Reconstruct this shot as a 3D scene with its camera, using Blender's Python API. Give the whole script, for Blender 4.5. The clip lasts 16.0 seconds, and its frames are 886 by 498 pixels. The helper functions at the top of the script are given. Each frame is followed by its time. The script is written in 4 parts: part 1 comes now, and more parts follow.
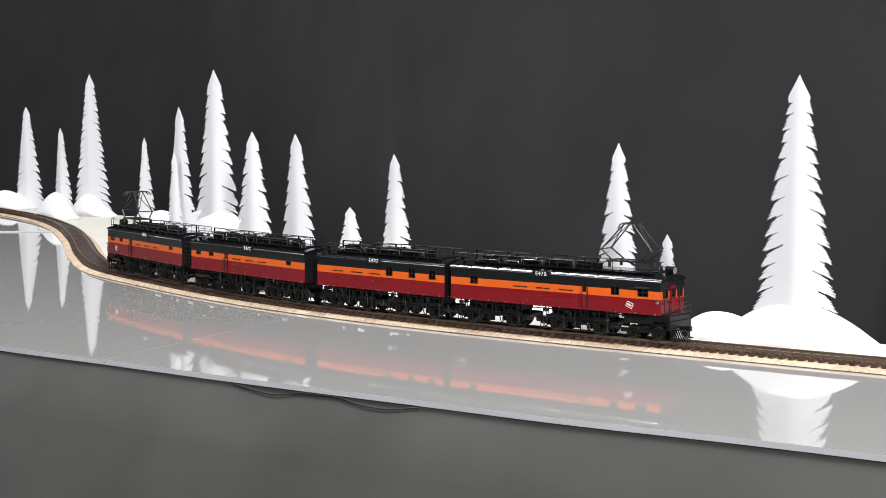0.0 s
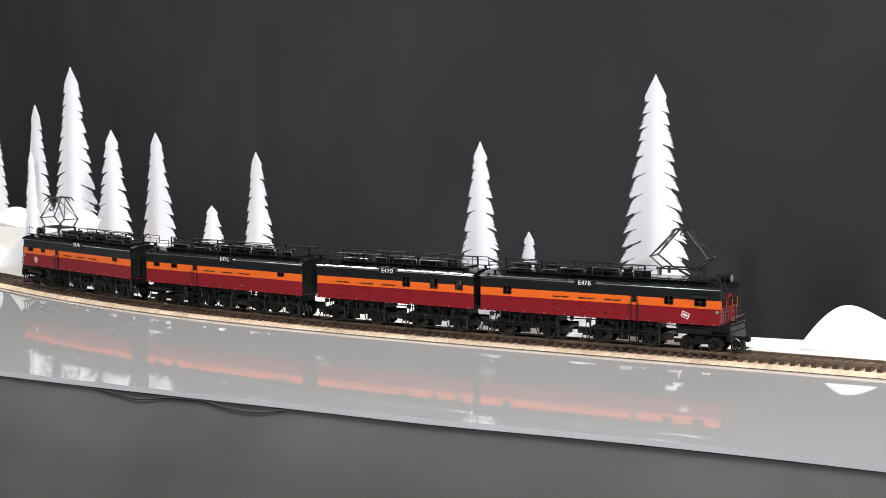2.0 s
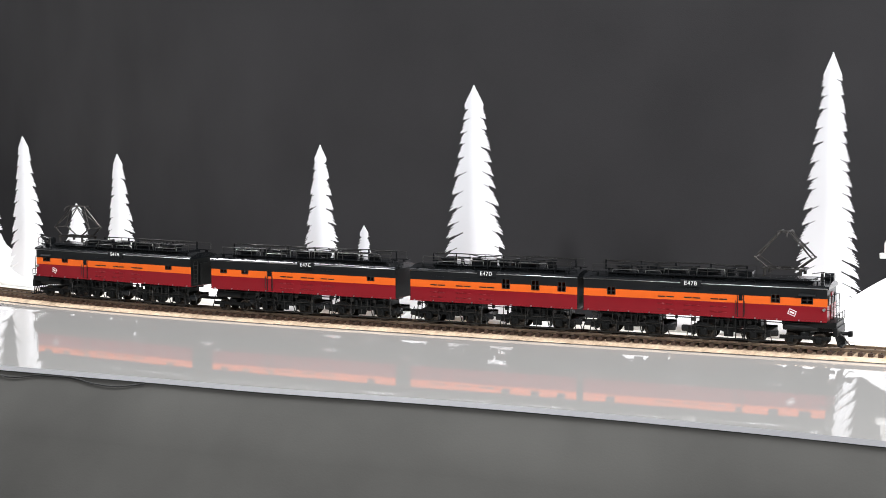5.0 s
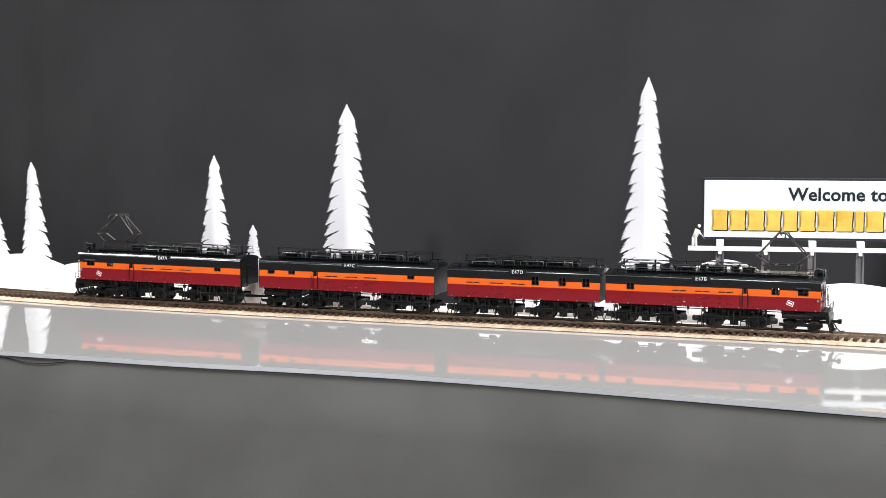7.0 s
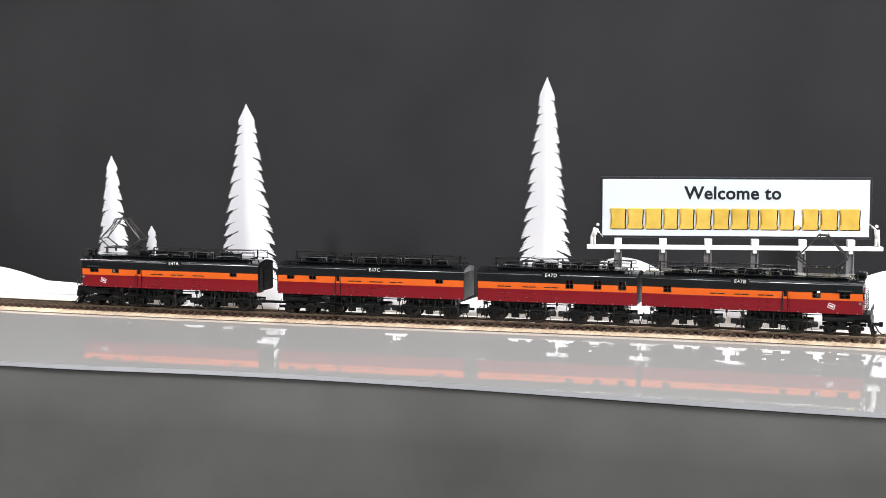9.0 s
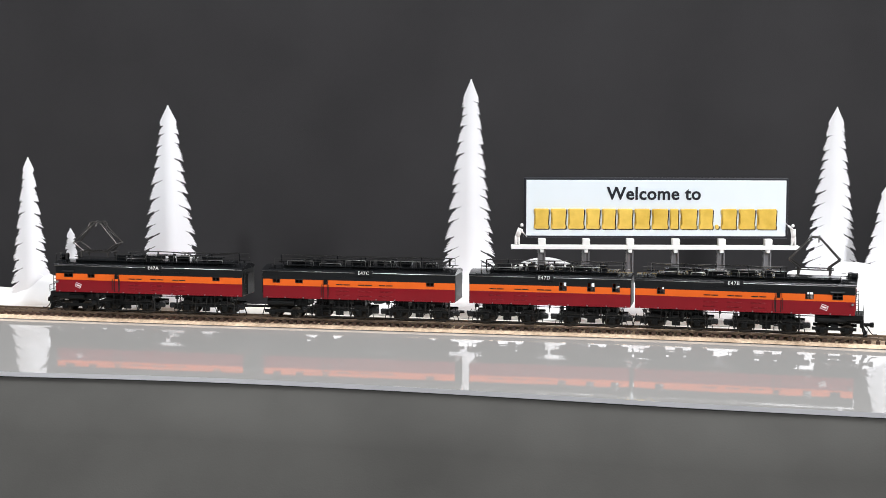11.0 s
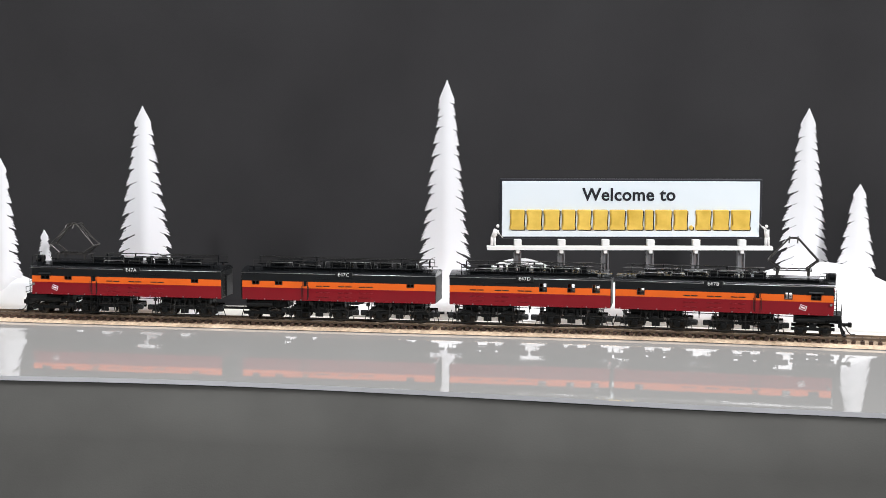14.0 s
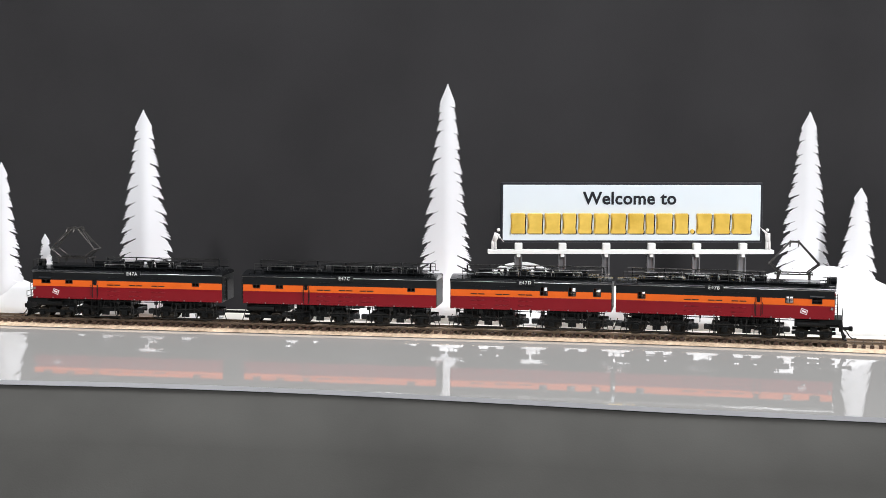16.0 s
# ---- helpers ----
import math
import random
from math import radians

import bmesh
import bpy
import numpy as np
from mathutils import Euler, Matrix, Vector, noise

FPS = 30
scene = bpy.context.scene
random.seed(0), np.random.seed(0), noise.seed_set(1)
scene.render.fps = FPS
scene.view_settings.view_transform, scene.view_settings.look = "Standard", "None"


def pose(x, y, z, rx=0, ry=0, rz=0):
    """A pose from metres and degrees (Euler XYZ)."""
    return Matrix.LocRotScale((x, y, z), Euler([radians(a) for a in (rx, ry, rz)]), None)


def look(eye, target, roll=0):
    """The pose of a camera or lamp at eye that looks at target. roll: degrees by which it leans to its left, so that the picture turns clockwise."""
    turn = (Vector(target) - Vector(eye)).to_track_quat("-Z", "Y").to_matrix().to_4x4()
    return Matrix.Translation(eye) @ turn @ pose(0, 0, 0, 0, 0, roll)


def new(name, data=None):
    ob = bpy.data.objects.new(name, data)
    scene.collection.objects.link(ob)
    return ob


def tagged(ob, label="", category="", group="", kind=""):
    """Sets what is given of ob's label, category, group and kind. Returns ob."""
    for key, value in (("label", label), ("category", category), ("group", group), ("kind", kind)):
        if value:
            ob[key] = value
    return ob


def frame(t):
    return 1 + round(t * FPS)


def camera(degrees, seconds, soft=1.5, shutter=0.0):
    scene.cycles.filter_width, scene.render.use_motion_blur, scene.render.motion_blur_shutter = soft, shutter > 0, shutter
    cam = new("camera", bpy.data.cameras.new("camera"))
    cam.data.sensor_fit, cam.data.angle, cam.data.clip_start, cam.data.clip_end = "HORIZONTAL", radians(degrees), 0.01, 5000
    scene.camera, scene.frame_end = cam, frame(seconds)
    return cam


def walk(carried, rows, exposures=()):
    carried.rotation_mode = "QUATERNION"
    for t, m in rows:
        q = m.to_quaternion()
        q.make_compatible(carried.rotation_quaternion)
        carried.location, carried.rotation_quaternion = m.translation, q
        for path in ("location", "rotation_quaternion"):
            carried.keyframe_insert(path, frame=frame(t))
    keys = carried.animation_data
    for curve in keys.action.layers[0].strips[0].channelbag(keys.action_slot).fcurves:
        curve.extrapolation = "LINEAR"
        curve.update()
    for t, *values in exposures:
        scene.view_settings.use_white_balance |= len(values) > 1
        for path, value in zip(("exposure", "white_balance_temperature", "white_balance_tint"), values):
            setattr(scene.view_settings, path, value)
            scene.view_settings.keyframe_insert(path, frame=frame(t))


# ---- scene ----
cam = camera(30.62, 16.0, soft=0.85)
walk(cam, [
    (0, look((-0.1165, -1.1579, 0.1621), (-0.5063, -0.2403, 0.0840), 0.43)),
    (0.5, look((-0.1159, -1.1605, 0.1625), (-0.4848, -0.2343, 0.0840), 0.47)),
    (1, look((-0.1163, -1.1623, 0.1664), (-0.4592, -0.2265, 0.0846), 0.30)),
    (1.5, look((-0.1167, -1.1631, 0.1689), (-0.4412, -0.2209, 0.0854), 0.20)),
    (2, look((-0.1181, -1.1662, 0.1717), (-0.4256, -0.2185, 0.0859), 0.15)),
    (2.5, look((-0.1192, -1.1693, 0.1737), (-0.4107, -0.2168, 0.0861), 0.12)),
    (3, look((-0.1198, -1.1703, 0.1761), (-0.3956, -0.2133, 0.0861), 0.08)),
    (3.5, look((-0.1165, -1.1776, 0.1774), (-0.3763, -0.2162, 0.0867), 0.07)),
    (6, look((-0.0060, -1.4308, 0.1980), (-0.2088, -0.4559, 0.1052), -0.06)),
    (6.5, look((0.0061, -1.4918, 0.2060), (-0.1757, -0.5131, 0.1105), -0.08)),
    (7, look((0.0093, -1.5109, 0.2062), (-0.1543, -0.5290, 0.1114), -0.08)),
    (7.5, look((0.0081, -1.5118, 0.2061), (-0.1394, -0.5273, 0.1112), -0.08)),
    (8, look((0.0050, -1.5148, 0.2058), (-0.1260, -0.5279, 0.1111), -0.08)),
    (8.5, look((0.0015, -1.5162, 0.2062), (-0.1127, -0.5273, 0.1112), -0.06)),
    (9, look((0.0006, -1.5163, 0.2073), (-0.0962, -0.5256, 0.1117), -0.06)),
    (11.5, look((-0.0763, -1.5246, 0.2156), (-0.0698, -0.5296, 0.1155), 0.18)),
    (12, look((-0.0823, -1.5242, 0.2160), (-0.0667, -0.5293, 0.1157), 0.20)),
    (12.5, look((-0.0847, -1.5253, 0.2161), (-0.0639, -0.5306, 0.1159), 0.18)),
    (13, look((-0.0855, -1.5254, 0.2162), (-0.0637, -0.5307, 0.1160), 0.18)),
    (13.5, look((-0.0856, -1.5241, 0.2160), (-0.0640, -0.5294, 0.1158), 0.20)),
    (14, look((-0.0860, -1.5252, 0.2167), (-0.0648, -0.5305, 0.1166), 0.19)),
    (14.5, look((-0.0862, -1.5246, 0.2170), (-0.0648, -0.5298, 0.1177), 0.22)),
    (15, look((-0.0854, -1.5254, 0.2172), (-0.0646, -0.5305, 0.1185), 0.16)),
    (15.5, look((-0.0850, -1.5253, 0.2178), (-0.0645, -0.5304, 0.1187), 0.17)),
    (16, look((-0.0851, -1.5249, 0.2181), (-0.0650, -0.5300, 0.1194), 0.16)),
], exposures=[(0.0, -0.08), (3.5, -0.04), (6.0, 0.13), (8.5, 0.08), (11.5, -0.13), (16.0, -0.17)])

# ---- light ----
world = bpy.data.worlds.new("room_world")
scene.world = world
world.use_nodes = True
world.node_tree.nodes["Background"].inputs["Color"].default_value = (0.95, 0.94, 1.0, 1)
world.node_tree.nodes["Background"].inputs["Strength"].default_value = 0.05
scene.view_settings.exposure = 0.0


def area_lamp(name, eye, target, size, watts, color, spread=180):
    data = bpy.data.lights.new(name, "AREA")
    data.spread = math.radians(spread)
    data.shape, data.size, data.energy, data.color = "SQUARE", size, watts, color
    ob = new(name, data)
    ob.matrix_world = look(eye, target)
    return ob


area_lamp("key_floodlight", (1.30, -2.25, 1.45), (0.15, 0.1, 0.12), 0.34, 80, (0.966, 0.972, 1.0))
area_lamp("side_floodlight", (-0.50, -1.80, 1.02), (-0.85, 0.25, 0.16), 0.10, 4.0, (0.966, 0.972, 1.0), 80)
area_lamp("overhead_light", (0.38, -0.02, 2.2), (0.36, 0.02, 0.0), 0.7, 52, (0.966, 0.972, 1.0))
# added fill to brighten the far left trees and backdrop, no known fitting
area_lamp("overhead_light", (-1.9, 0.25, 2.2), (-1.9, 0.9, 0.0), 0.5, 58, (0.966, 0.972, 1.0))


# ---- materials ----
def material(name, color, rough=0.5, metal=0.0, vary=0.12, scale=60.0, bump=0.0, bump_scale=400.0, spec=0.5, tint=None, coat=0.0, island=0.0):
    m = bpy.data.materials.new(name)
    m.use_nodes = True
    nt = m.node_tree
    b = nt.nodes["Principled BSDF"]
    b.inputs["Roughness"].default_value = rough
    b.inputs["Metallic"].default_value = metal
    b.inputs["Specular IOR Level"].default_value = spec
    b.inputs["Coat Weight"].default_value = coat
    b.inputs["Coat Roughness"].default_value = 0.06
    tc = nt.nodes.new("ShaderNodeTexCoord")
    n1 = nt.nodes.new("ShaderNodeTexNoise")
    n1.inputs["Scale"].default_value = scale
    n1.inputs["Detail"].default_value = 6
    n2 = nt.nodes.new("ShaderNodeTexNoise")
    n2.inputs["Scale"].default_value = scale * 0.13
    n2.inputs["Detail"].default_value = 3
    add = nt.nodes.new("ShaderNodeMath")
    add.operation = "MULTIPLY_ADD"
    add.inputs[1].default_value = 0.5
    half = nt.nodes.new("ShaderNodeMath")
    half.operation = "MULTIPLY"
    half.inputs[1].default_value = 0.5
    ramp = nt.nodes.new("ShaderNodeValToRGB")
    lo = [max(0.0, c * (1 - vary)) for c in (tint or color)]
    hi = [min(1.0, c * (1 + vary)) for c in color]
    ramp.color_ramp.elements[0].position, ramp.color_ramp.elements[1].position = 0.32, 0.68
    ramp.color_ramp.elements[0].color, ramp.color_ramp.elements[1].color = (*lo, 1), (*hi, 1)
    for n in (n1, n2):
        nt.links.new(tc.outputs["Object"], n.inputs["Vector"])
    nt.links.new(n2.outputs["Fac"], half.inputs[0])
    nt.links.new(n1.outputs["Fac"], add.inputs[0])
    nt.links.new(half.outputs[0], add.inputs[2])
    last = add.outputs[0]
    if island:
        info = nt.nodes.new("ShaderNodeObjectInfo")
        mul = nt.nodes.new("ShaderNodeMath")
        mul.operation = "MULTIPLY_ADD"
        mul.inputs[1].default_value = island
        nt.links.new(info.outputs["Random"], mul.inputs[0])
        nt.links.new(last, mul.inputs[2])
        sub = nt.nodes.new("ShaderNodeMath")
        sub.operation = "SUBTRACT"
        sub.inputs[1].default_value = island * 0.5
        nt.links.new(mul.outputs[0], sub.inputs[0])
        last = sub.outputs[0]
    nt.links.new(last, ramp.inputs["Fac"])
    nt.links.new(ramp.outputs["Color"], b.inputs["Base Color"])
    if bump:
        n3 = nt.nodes.new("ShaderNodeTexNoise")
        n3.inputs["Scale"].default_value = bump_scale
        n3.inputs["Detail"].default_value = 4
        nt.links.new(tc.outputs["Object"], n3.inputs["Vector"])
        bp = nt.nodes.new("ShaderNodeBump")
        bp.inputs["Strength"].default_value = bump
        bp.inputs["Distance"].default_value = 0.4 / bump_scale
        nt.links.new(n3.outputs["Fac"], bp.inputs["Height"])
        nt.links.new(bp.outputs["Normal"], b.inputs["Normal"])
    return m


M_CURTAIN = material("curtain_cloth", (0.038, 0.037, 0.0385), 0.95, vary=0.22, scale=7, bump=0.25, bump_scale=900, spec=0.15)
M_SKIRT = material("skirt_cloth", (0.059, 0.058, 0.0535), 0.9, vary=0.27, scale=11, bump=0.12, bump_scale=700, spec=0.2)
M_FLOOR = material("dark_floor", (0.05, 0.05, 0.05), 0.8, vary=0.2, scale=6)
M_ROOM = material("room_paint", (0.10, 0.10, 0.10), 0.9, vary=0.1, scale=3)
M_PANEL = material("grey_acrylic", (0.35, 0.345, 0.33), 0.025, vary=0.03, scale=5, bump=0.003, bump_scale=30, spec=0.42)
M_PANEL_EDGE = material("acrylic_edge", (0.60, 0.60, 0.62), 0.25, vary=0.08, scale=20, spec=0.5)
M_PLY = material("board_wood", (0.32, 0.25, 0.17), 0.7, vary=0.2, scale=30)
M_SHEET = material("cream_sheet", (0.72, 0.69, 0.62), 0.6, vary=0.06, scale=14, bump=0.05, bump_scale=200)
M_SNOW = material("white_card", (0.79, 0.79, 0.81), 0.6, vary=0.03, scale=25, bump=0.06, bump_scale=350, spec=0.3)
M_MOUND = material("snow_plaster", (0.86, 0.86, 0.86), 0.7, vary=0.04, scale=30, bump=0.08, bump_scale=260, spec=0.25)
M_CORK = material("cork_roadbed", (0.68, 0.52, 0.37), 0.85, vary=0.3, scale=330, bump=0.6, bump_scale=500, tint=(0.50, 0.35, 0.23))
M_TIE = material("tie_plastic", (0.060, 0.036, 0.026), 0.34, vary=0.3, scale=200, bump=0.2, bump_scale=800, island=0.5)
M_RAIL = material("rail_metal", (0.36, 0.275, 0.20), 0.32, 0.85, vary=0.2, scale=80)
M_BLACK = material("black_paint", (0.009, 0.010, 0.011), 0.36, vary=0.25, scale=60, spec=0.3, coat=0.4)
M_ROOF = material("roof_black", (0.007, 0.008, 0.009), 0.24, vary=0.25, scale=60, spec=0.32, coat=0.4)
# bright metal that paints highlight lines along gutter and sill
M_GLINT = material("glint_metal", (0.50, 0.50, 0.51), 0.30, 1.0, vary=0.1, scale=60)
M_ORANGE = material("orange_paint", (0.80, 0.135, 0.015), 0.36, vary=0.06, scale=60, spec=0.3, coat=0.35)
M_MAROON = material("maroon_paint", (0.220, 0.0060, 0.012), 0.36, vary=0.10, scale=60, spec=0.25, coat=0.35)
M_FRAME = material("truck_black", (0.006, 0.0065, 0.0065), 0.42, vary=0.4, scale=160, bump=0.2, bump_scale=600, spec=0.2)
M_WHEEL = material("wheel_metal", (0.045, 0.036, 0.027), 0.5, 0.4, vary=0.4, scale=160)
M_WIRE = material("dark_wire", (0.045, 0.044, 0.042), 0.32, 0.75, vary=0.3, scale=200)
M_PANTO = material("pantograph_metal", (0.075, 0.070, 0.066), 0.38, 0.8, vary=0.4, scale=150)
M_PIPE = material("pipe_metal", (0.34, 0.34, 0.33), 0.30, 0.9, vary=0.3, scale=200)
M_GLASS = material("window_glass", (0.012, 0.012, 0.013), 0.06, vary=0.1, scale=50)
M_PANE = material("clear_pane", (0.9, 0.92, 0.92), 0.0, vary=0.01, scale=50)
M_PANE.node_tree.nodes["Principled BSDF"].inputs["Transmission Weight"].default_value = 1.0
M_PANE.node_tree.nodes["Principled BSDF"].inputs["IOR"].default_value = 1.1
M_SASH = material("window_sash", (0.016, 0.010, 0.009), 0.5, vary=0.3, scale=200)
M_WHITE = material("white_lettering", (0.85, 0.85, 0.83), 0.45, vary=0.03, scale=90)
M_EMBLEM = material("emblem_red", (0.30, 0.02, 0.03), 0.45, vary=0.1, scale=300)
M_LENS = material("headlight_lens", (0.22, 0.22, 0.21), 0.1, vary=0.05, scale=90)
M_SIGN = material("sign_white", (0.80, 0.87, 0.91), 0.3, vary=0.02, scale=20)
M_SIGN_FRAME = material("sign_frame", (0.015, 0.016, 0.022), 0.4, vary=0.2, scale=60)
M_SLATE = material("slate_lettering", (0.006, 0.008, 0.014), 0.4, vary=0.1, scale=60)
M_GOLD = material("gold_lettering", (0.86, 0.60, 0.13), 0.3, vary=0.12, scale=90, tint=(0.72, 0.45, 0.06), coat=0.6)
M_LEG = material("smoked_leg", (0.14, 0.14, 0.145), 0.25, vary=0.2, scale=60, spec=0.6)
# dark colour for the drawn shade line below the tabletop edge
M_GAP_SHADE = material("gap_shade", (0.03, 0.03, 0.03), 0.6, vary=0.2, scale=60)
M_FIGURE = material("white_figure_paint", (0.80, 0.78, 0.76), 0.5, vary=0.06, scale=300)


# ---- mesh helpers ----
def part(name, bm, mat, parent=None, label="", smooth=False):
    me = bpy.data.meshes.new(name)
    bm.normal_update()
    bm.to_mesh(me)
    bm.free()
    for m in mat if isinstance(mat, (list, tuple)) else [mat]:
        me.materials.append(m)
    if smooth:
        me.shade_smooth()
    ob = new(name, me)
    ob.parent = parent
    if label:
        ob["label"] = label
    return ob


def thing(name, m, label, category, group="", kind=""):
    ob = new(name)
    ob.empty_display_size = 0.02
    ob.matrix_world = m
    return tagged(ob, label, category, group, kind)


def box(bm, x0, x1, y0, y1, z0, z1, bevel=0.0):
    r = bmesh.ops.create_cube(bm, size=1.0, matrix=Matrix.Translation(((x0 + x1) / 2, (y0 + y1) / 2, (z0 + z1) / 2)) @ Matrix.Diagonal((x1 - x0, y1 - y0, z1 - z0, 1)))
    if bevel:
        es = list({e for v in r["verts"] for e in v.link_edges})
        bmesh.ops.bevel(bm, geom=es, offset=bevel, segments=2, affect="EDGES", profile=0.5)
    return bm


def rod(bm, a, b, r, seg=6, r2=None):
    a, b = Vector(a), Vector(b)
    d = b - a
    m = Matrix.Translation((a + b) / 2) @ d.to_track_quat("Z", "Y").to_matrix().to_4x4()
    bmesh.ops.create_cone(bm, cap_ends=True, segments=seg, radius1=r, radius2=r if r2 is None else r2, depth=d.length, matrix=m)
    return bm


def disc(bm, x, y0, y1, z, r, seg=20):
    return rod(bm, (x, y0, z), (x, y1, z), r, seg)


def tube(bm, pts, r, seg=6):
    """One continuous bent rod through the points."""
    pts = [Vector(p) for p in pts]
    rings = []
    for i, p in enumerate(pts):
        d = (pts[min(i + 1, len(pts) - 1)] - pts[max(i - 1, 0)]).normalized()
        side = d.cross(Vector((0, 0, 1)))
        side = side.normalized() if side.length > 1e-4 else Vector((0, 1, 0))
        up = side.cross(d).normalized()
        rings.append([bm.verts.new(p + r * (math.cos(2 * math.pi * k / seg) * side + math.sin(2 * math.pi * k / seg) * up)) for k in range(seg)])
    for a, b in zip(rings, rings[1:]):
        for k in range(seg):
            bm.faces.new((a[k], a[(k + 1) % seg], b[(k + 1) % seg], b[k]))
    bm.faces.new(rings[0])
    bm.faces.new(list(reversed(rings[-1])))
    bmesh.ops.recalc_face_normals(bm, faces=bm.faces[:])
    return bm


def extrude_outline(bm, pts, depth, to3d):
    """A flat outline (u, v) with thickness; to3d(u, v, w) gives the place, w from -depth/2 to depth/2."""
    front = [bm.verts.new(to3d(u, v, -depth / 2)) for u, v in pts]
    back = [bm.verts.new(to3d(u, v, depth / 2)) for u, v in pts]
    f = bm.faces.new(front)
    g = bm.faces.new(list(reversed(back)))
    n = len(pts)
    for i in range(n):
        j = (i + 1) % n
        bm.faces.new((front[j], front[i], back[i], back[j]))
    bmesh.ops.triangulate(bm, faces=[f, g])
    bmesh.ops.recalc_face_normals(bm, faces=bm.faces[:])
    return bm


def bm_new():
    return bmesh.new()


# ---- the railway line ----
LINE = np.array([(-2.75, 1.62), (-2.3, 1.38), (-1.93, 1.125), (-1.75, 0.995), (-1.58, 0.835), (-1.4, 0.625), (-1.235, 0.415), (-1.12, 0.285), (-0.99, 0.1921), (-0.8928, 0.1311), (-0.796, 0.0814), (-0.6991, 0.0426), (-0.6019, 0.0123), (-0.5044, -0.0121), (-0.4064, -0.0331), (-0.3083, -0.0525), (-0.2101, -0.0711), (-0.1118, -0.0892), (-0.0134, -0.1072), (0.0853, -0.1261), (0.1848, -0.1496), (0.2848, -0.1774), (0.4348, -0.219), (0.6848, -0.2884), (1.0848, -0.3995)])
RAIL_TOP = 0.0076
TIE_TOP = 0.0054


def smooth_line(c, n=40):
    out = []
    c = np.vstack([2 * c[0] - c[1], c, 2 * c[-1] - c[-2]])
    for i in range(1, len(c) - 2):
        p0, p1, p2, p3 = c[i - 1:i + 3]
        d = [np.linalg.norm(b - a) ** 0.5 for a, b in ((p0, p1), (p1, p2), (p2, p3))]
        t1, t2, t3 = d[0], d[0] + d[1], d[0] + d[1] + d[2]
        for t in np.linspace(t1, t2, n, endpoint=False):
            a1 = (t1 - t) / t1 * p0 + t / t1 * p1
            a2 = (t2 - t) / (t2 - t1) * p1 + (t - t1) / (t2 - t1) * p2
            a3 = (t3 - t) / (t3 - t2) * p2 + (t - t2) / (t3 - t2) * p3
            b1 = (t2 - t) / t2 * a1 + t / t2 * a2
            b2 = (t3 - t) / (t3 - t1) * a2 + (t - t1) / (t3 - t1) * a3
            out.append((t2 - t) / (t2 - t1) * b1 + (t - t1) / (t2 - t1) * b2)
    out.append(c[-2])
    return np.array(out)


CURVE = smooth_line(LINE)
ARC = np.r_[0, np.cumsum(np.linalg.norm(np.diff(CURVE, axis=0), axis=1))]
S_STOP = float(ARC[np.argmin(((CURVE - np.array((0.178, -0.148))) ** 2).sum(1))])


def on_line(s):
    return Vector((float(np.interp(s, ARC, CURVE[:, 0])), float(np.interp(s, ARC, CURVE[:, 1]))))


def line_frame(s):
    p = on_line(s)
    d = (on_line(s + 0.004) - on_line(s - 0.004)).normalized()
    return p, d, Vector((-d.y, d.x))


def line_y(x):
    i = int(np.argmin(np.abs(CURVE[:, 0] - x)))
    return float(CURVE[i, 1])


def sweep(bm, profile, s0, s1, step, closed=True):
    """Profile of (sideways, up) carried along the line."""
    n = max(2, int((s1 - s0) / step))
    rings = []
    for k in range(n + 1):
        p, d, w = line_frame(s0 + (s1 - s0) * k / n)
        rings.append([bm.verts.new((p.x + w.x * a, p.y + w.y * a, z)) for a, z in profile])
    m = len(profile)
    for a, b in zip(rings, rings[1:]):
        for i in range(m if closed else m - 1):
            j = (i + 1) % m
            bm.faces.new((a[i], b[i], b[j], a[j]))
    if closed:
        bm.faces.new(list(reversed(rings[0])))
        bm.faces.new(rings[-1])
    bmesh.ops.recalc_face_normals(bm, faces=bm.faces[:])
    return bm


# ---- the setting ----
FRONT = np.array([(-2.7, 0.62), (-1.9, 0.16), (-1.3, -0.06), (-0.98, -0.184), (-0.855, -0.224), (-0.756, -0.246), (-0.65, -0.271), (-0.577, -0.286), (-0.50, -0.301), (-0.40, -0.321), (-0.30, -0.334), (-0.215, -0.349), (-0.11, -0.374), (0.0, -0.405), (0.10, -0.434), (0.23, -0.466), (0.5, -0.535), (1.05, -0.69)])
BACK = np.array([(1.05, 0.06), (0.5, 0.10), (0.2, 0.085), (-0.1, 0.07), (-0.29, 0.068), (-0.5, 0.17), (-0.75, 0.30), (-1.0, 0.48), (-1.25, 0.85), (-1.62, 1.12), (-1.78, 1.19), (-2.1, 1.48), (-2.7, 1.85)])


def slab(name, pts, z0, z1, mats, parent=None, bevel=0.0, edge_slot=0):
    bm = bm_new()
    top = [bm.verts.new((x, y, z1)) for x, y in pts]
    low = [bm.verts.new((x, y, z0)) for x, y in pts]
    bm.faces.new(top)
    bm.faces.new(list(reversed(low)))
    n = len(pts)
    side = []
    for i in range(n):
        j = (i + 1) % n
        side.append(bm.faces.new((top[i], low[i], low[j], top[j])))
    bmesh.ops.recalc_face_normals(bm, faces=bm.faces[:])
    for f in side:
        f.material_index = edge_slot
    bmesh.ops.triangulate(bm, faces=[f for f in bm.faces if len(f.verts) > 4])
    return part(name, bm, mats, parent)


front_s = smooth_line(FRONT, 8)
back_s = smooth_line(BACK, 8)


def inset(c, d):
    t = np.gradient(c, axis=0)
    t /= np.linalg.norm(t, axis=1)[:, None]
    return c + np.stack([-t[:, 1], t[:, 0]], 1) * d


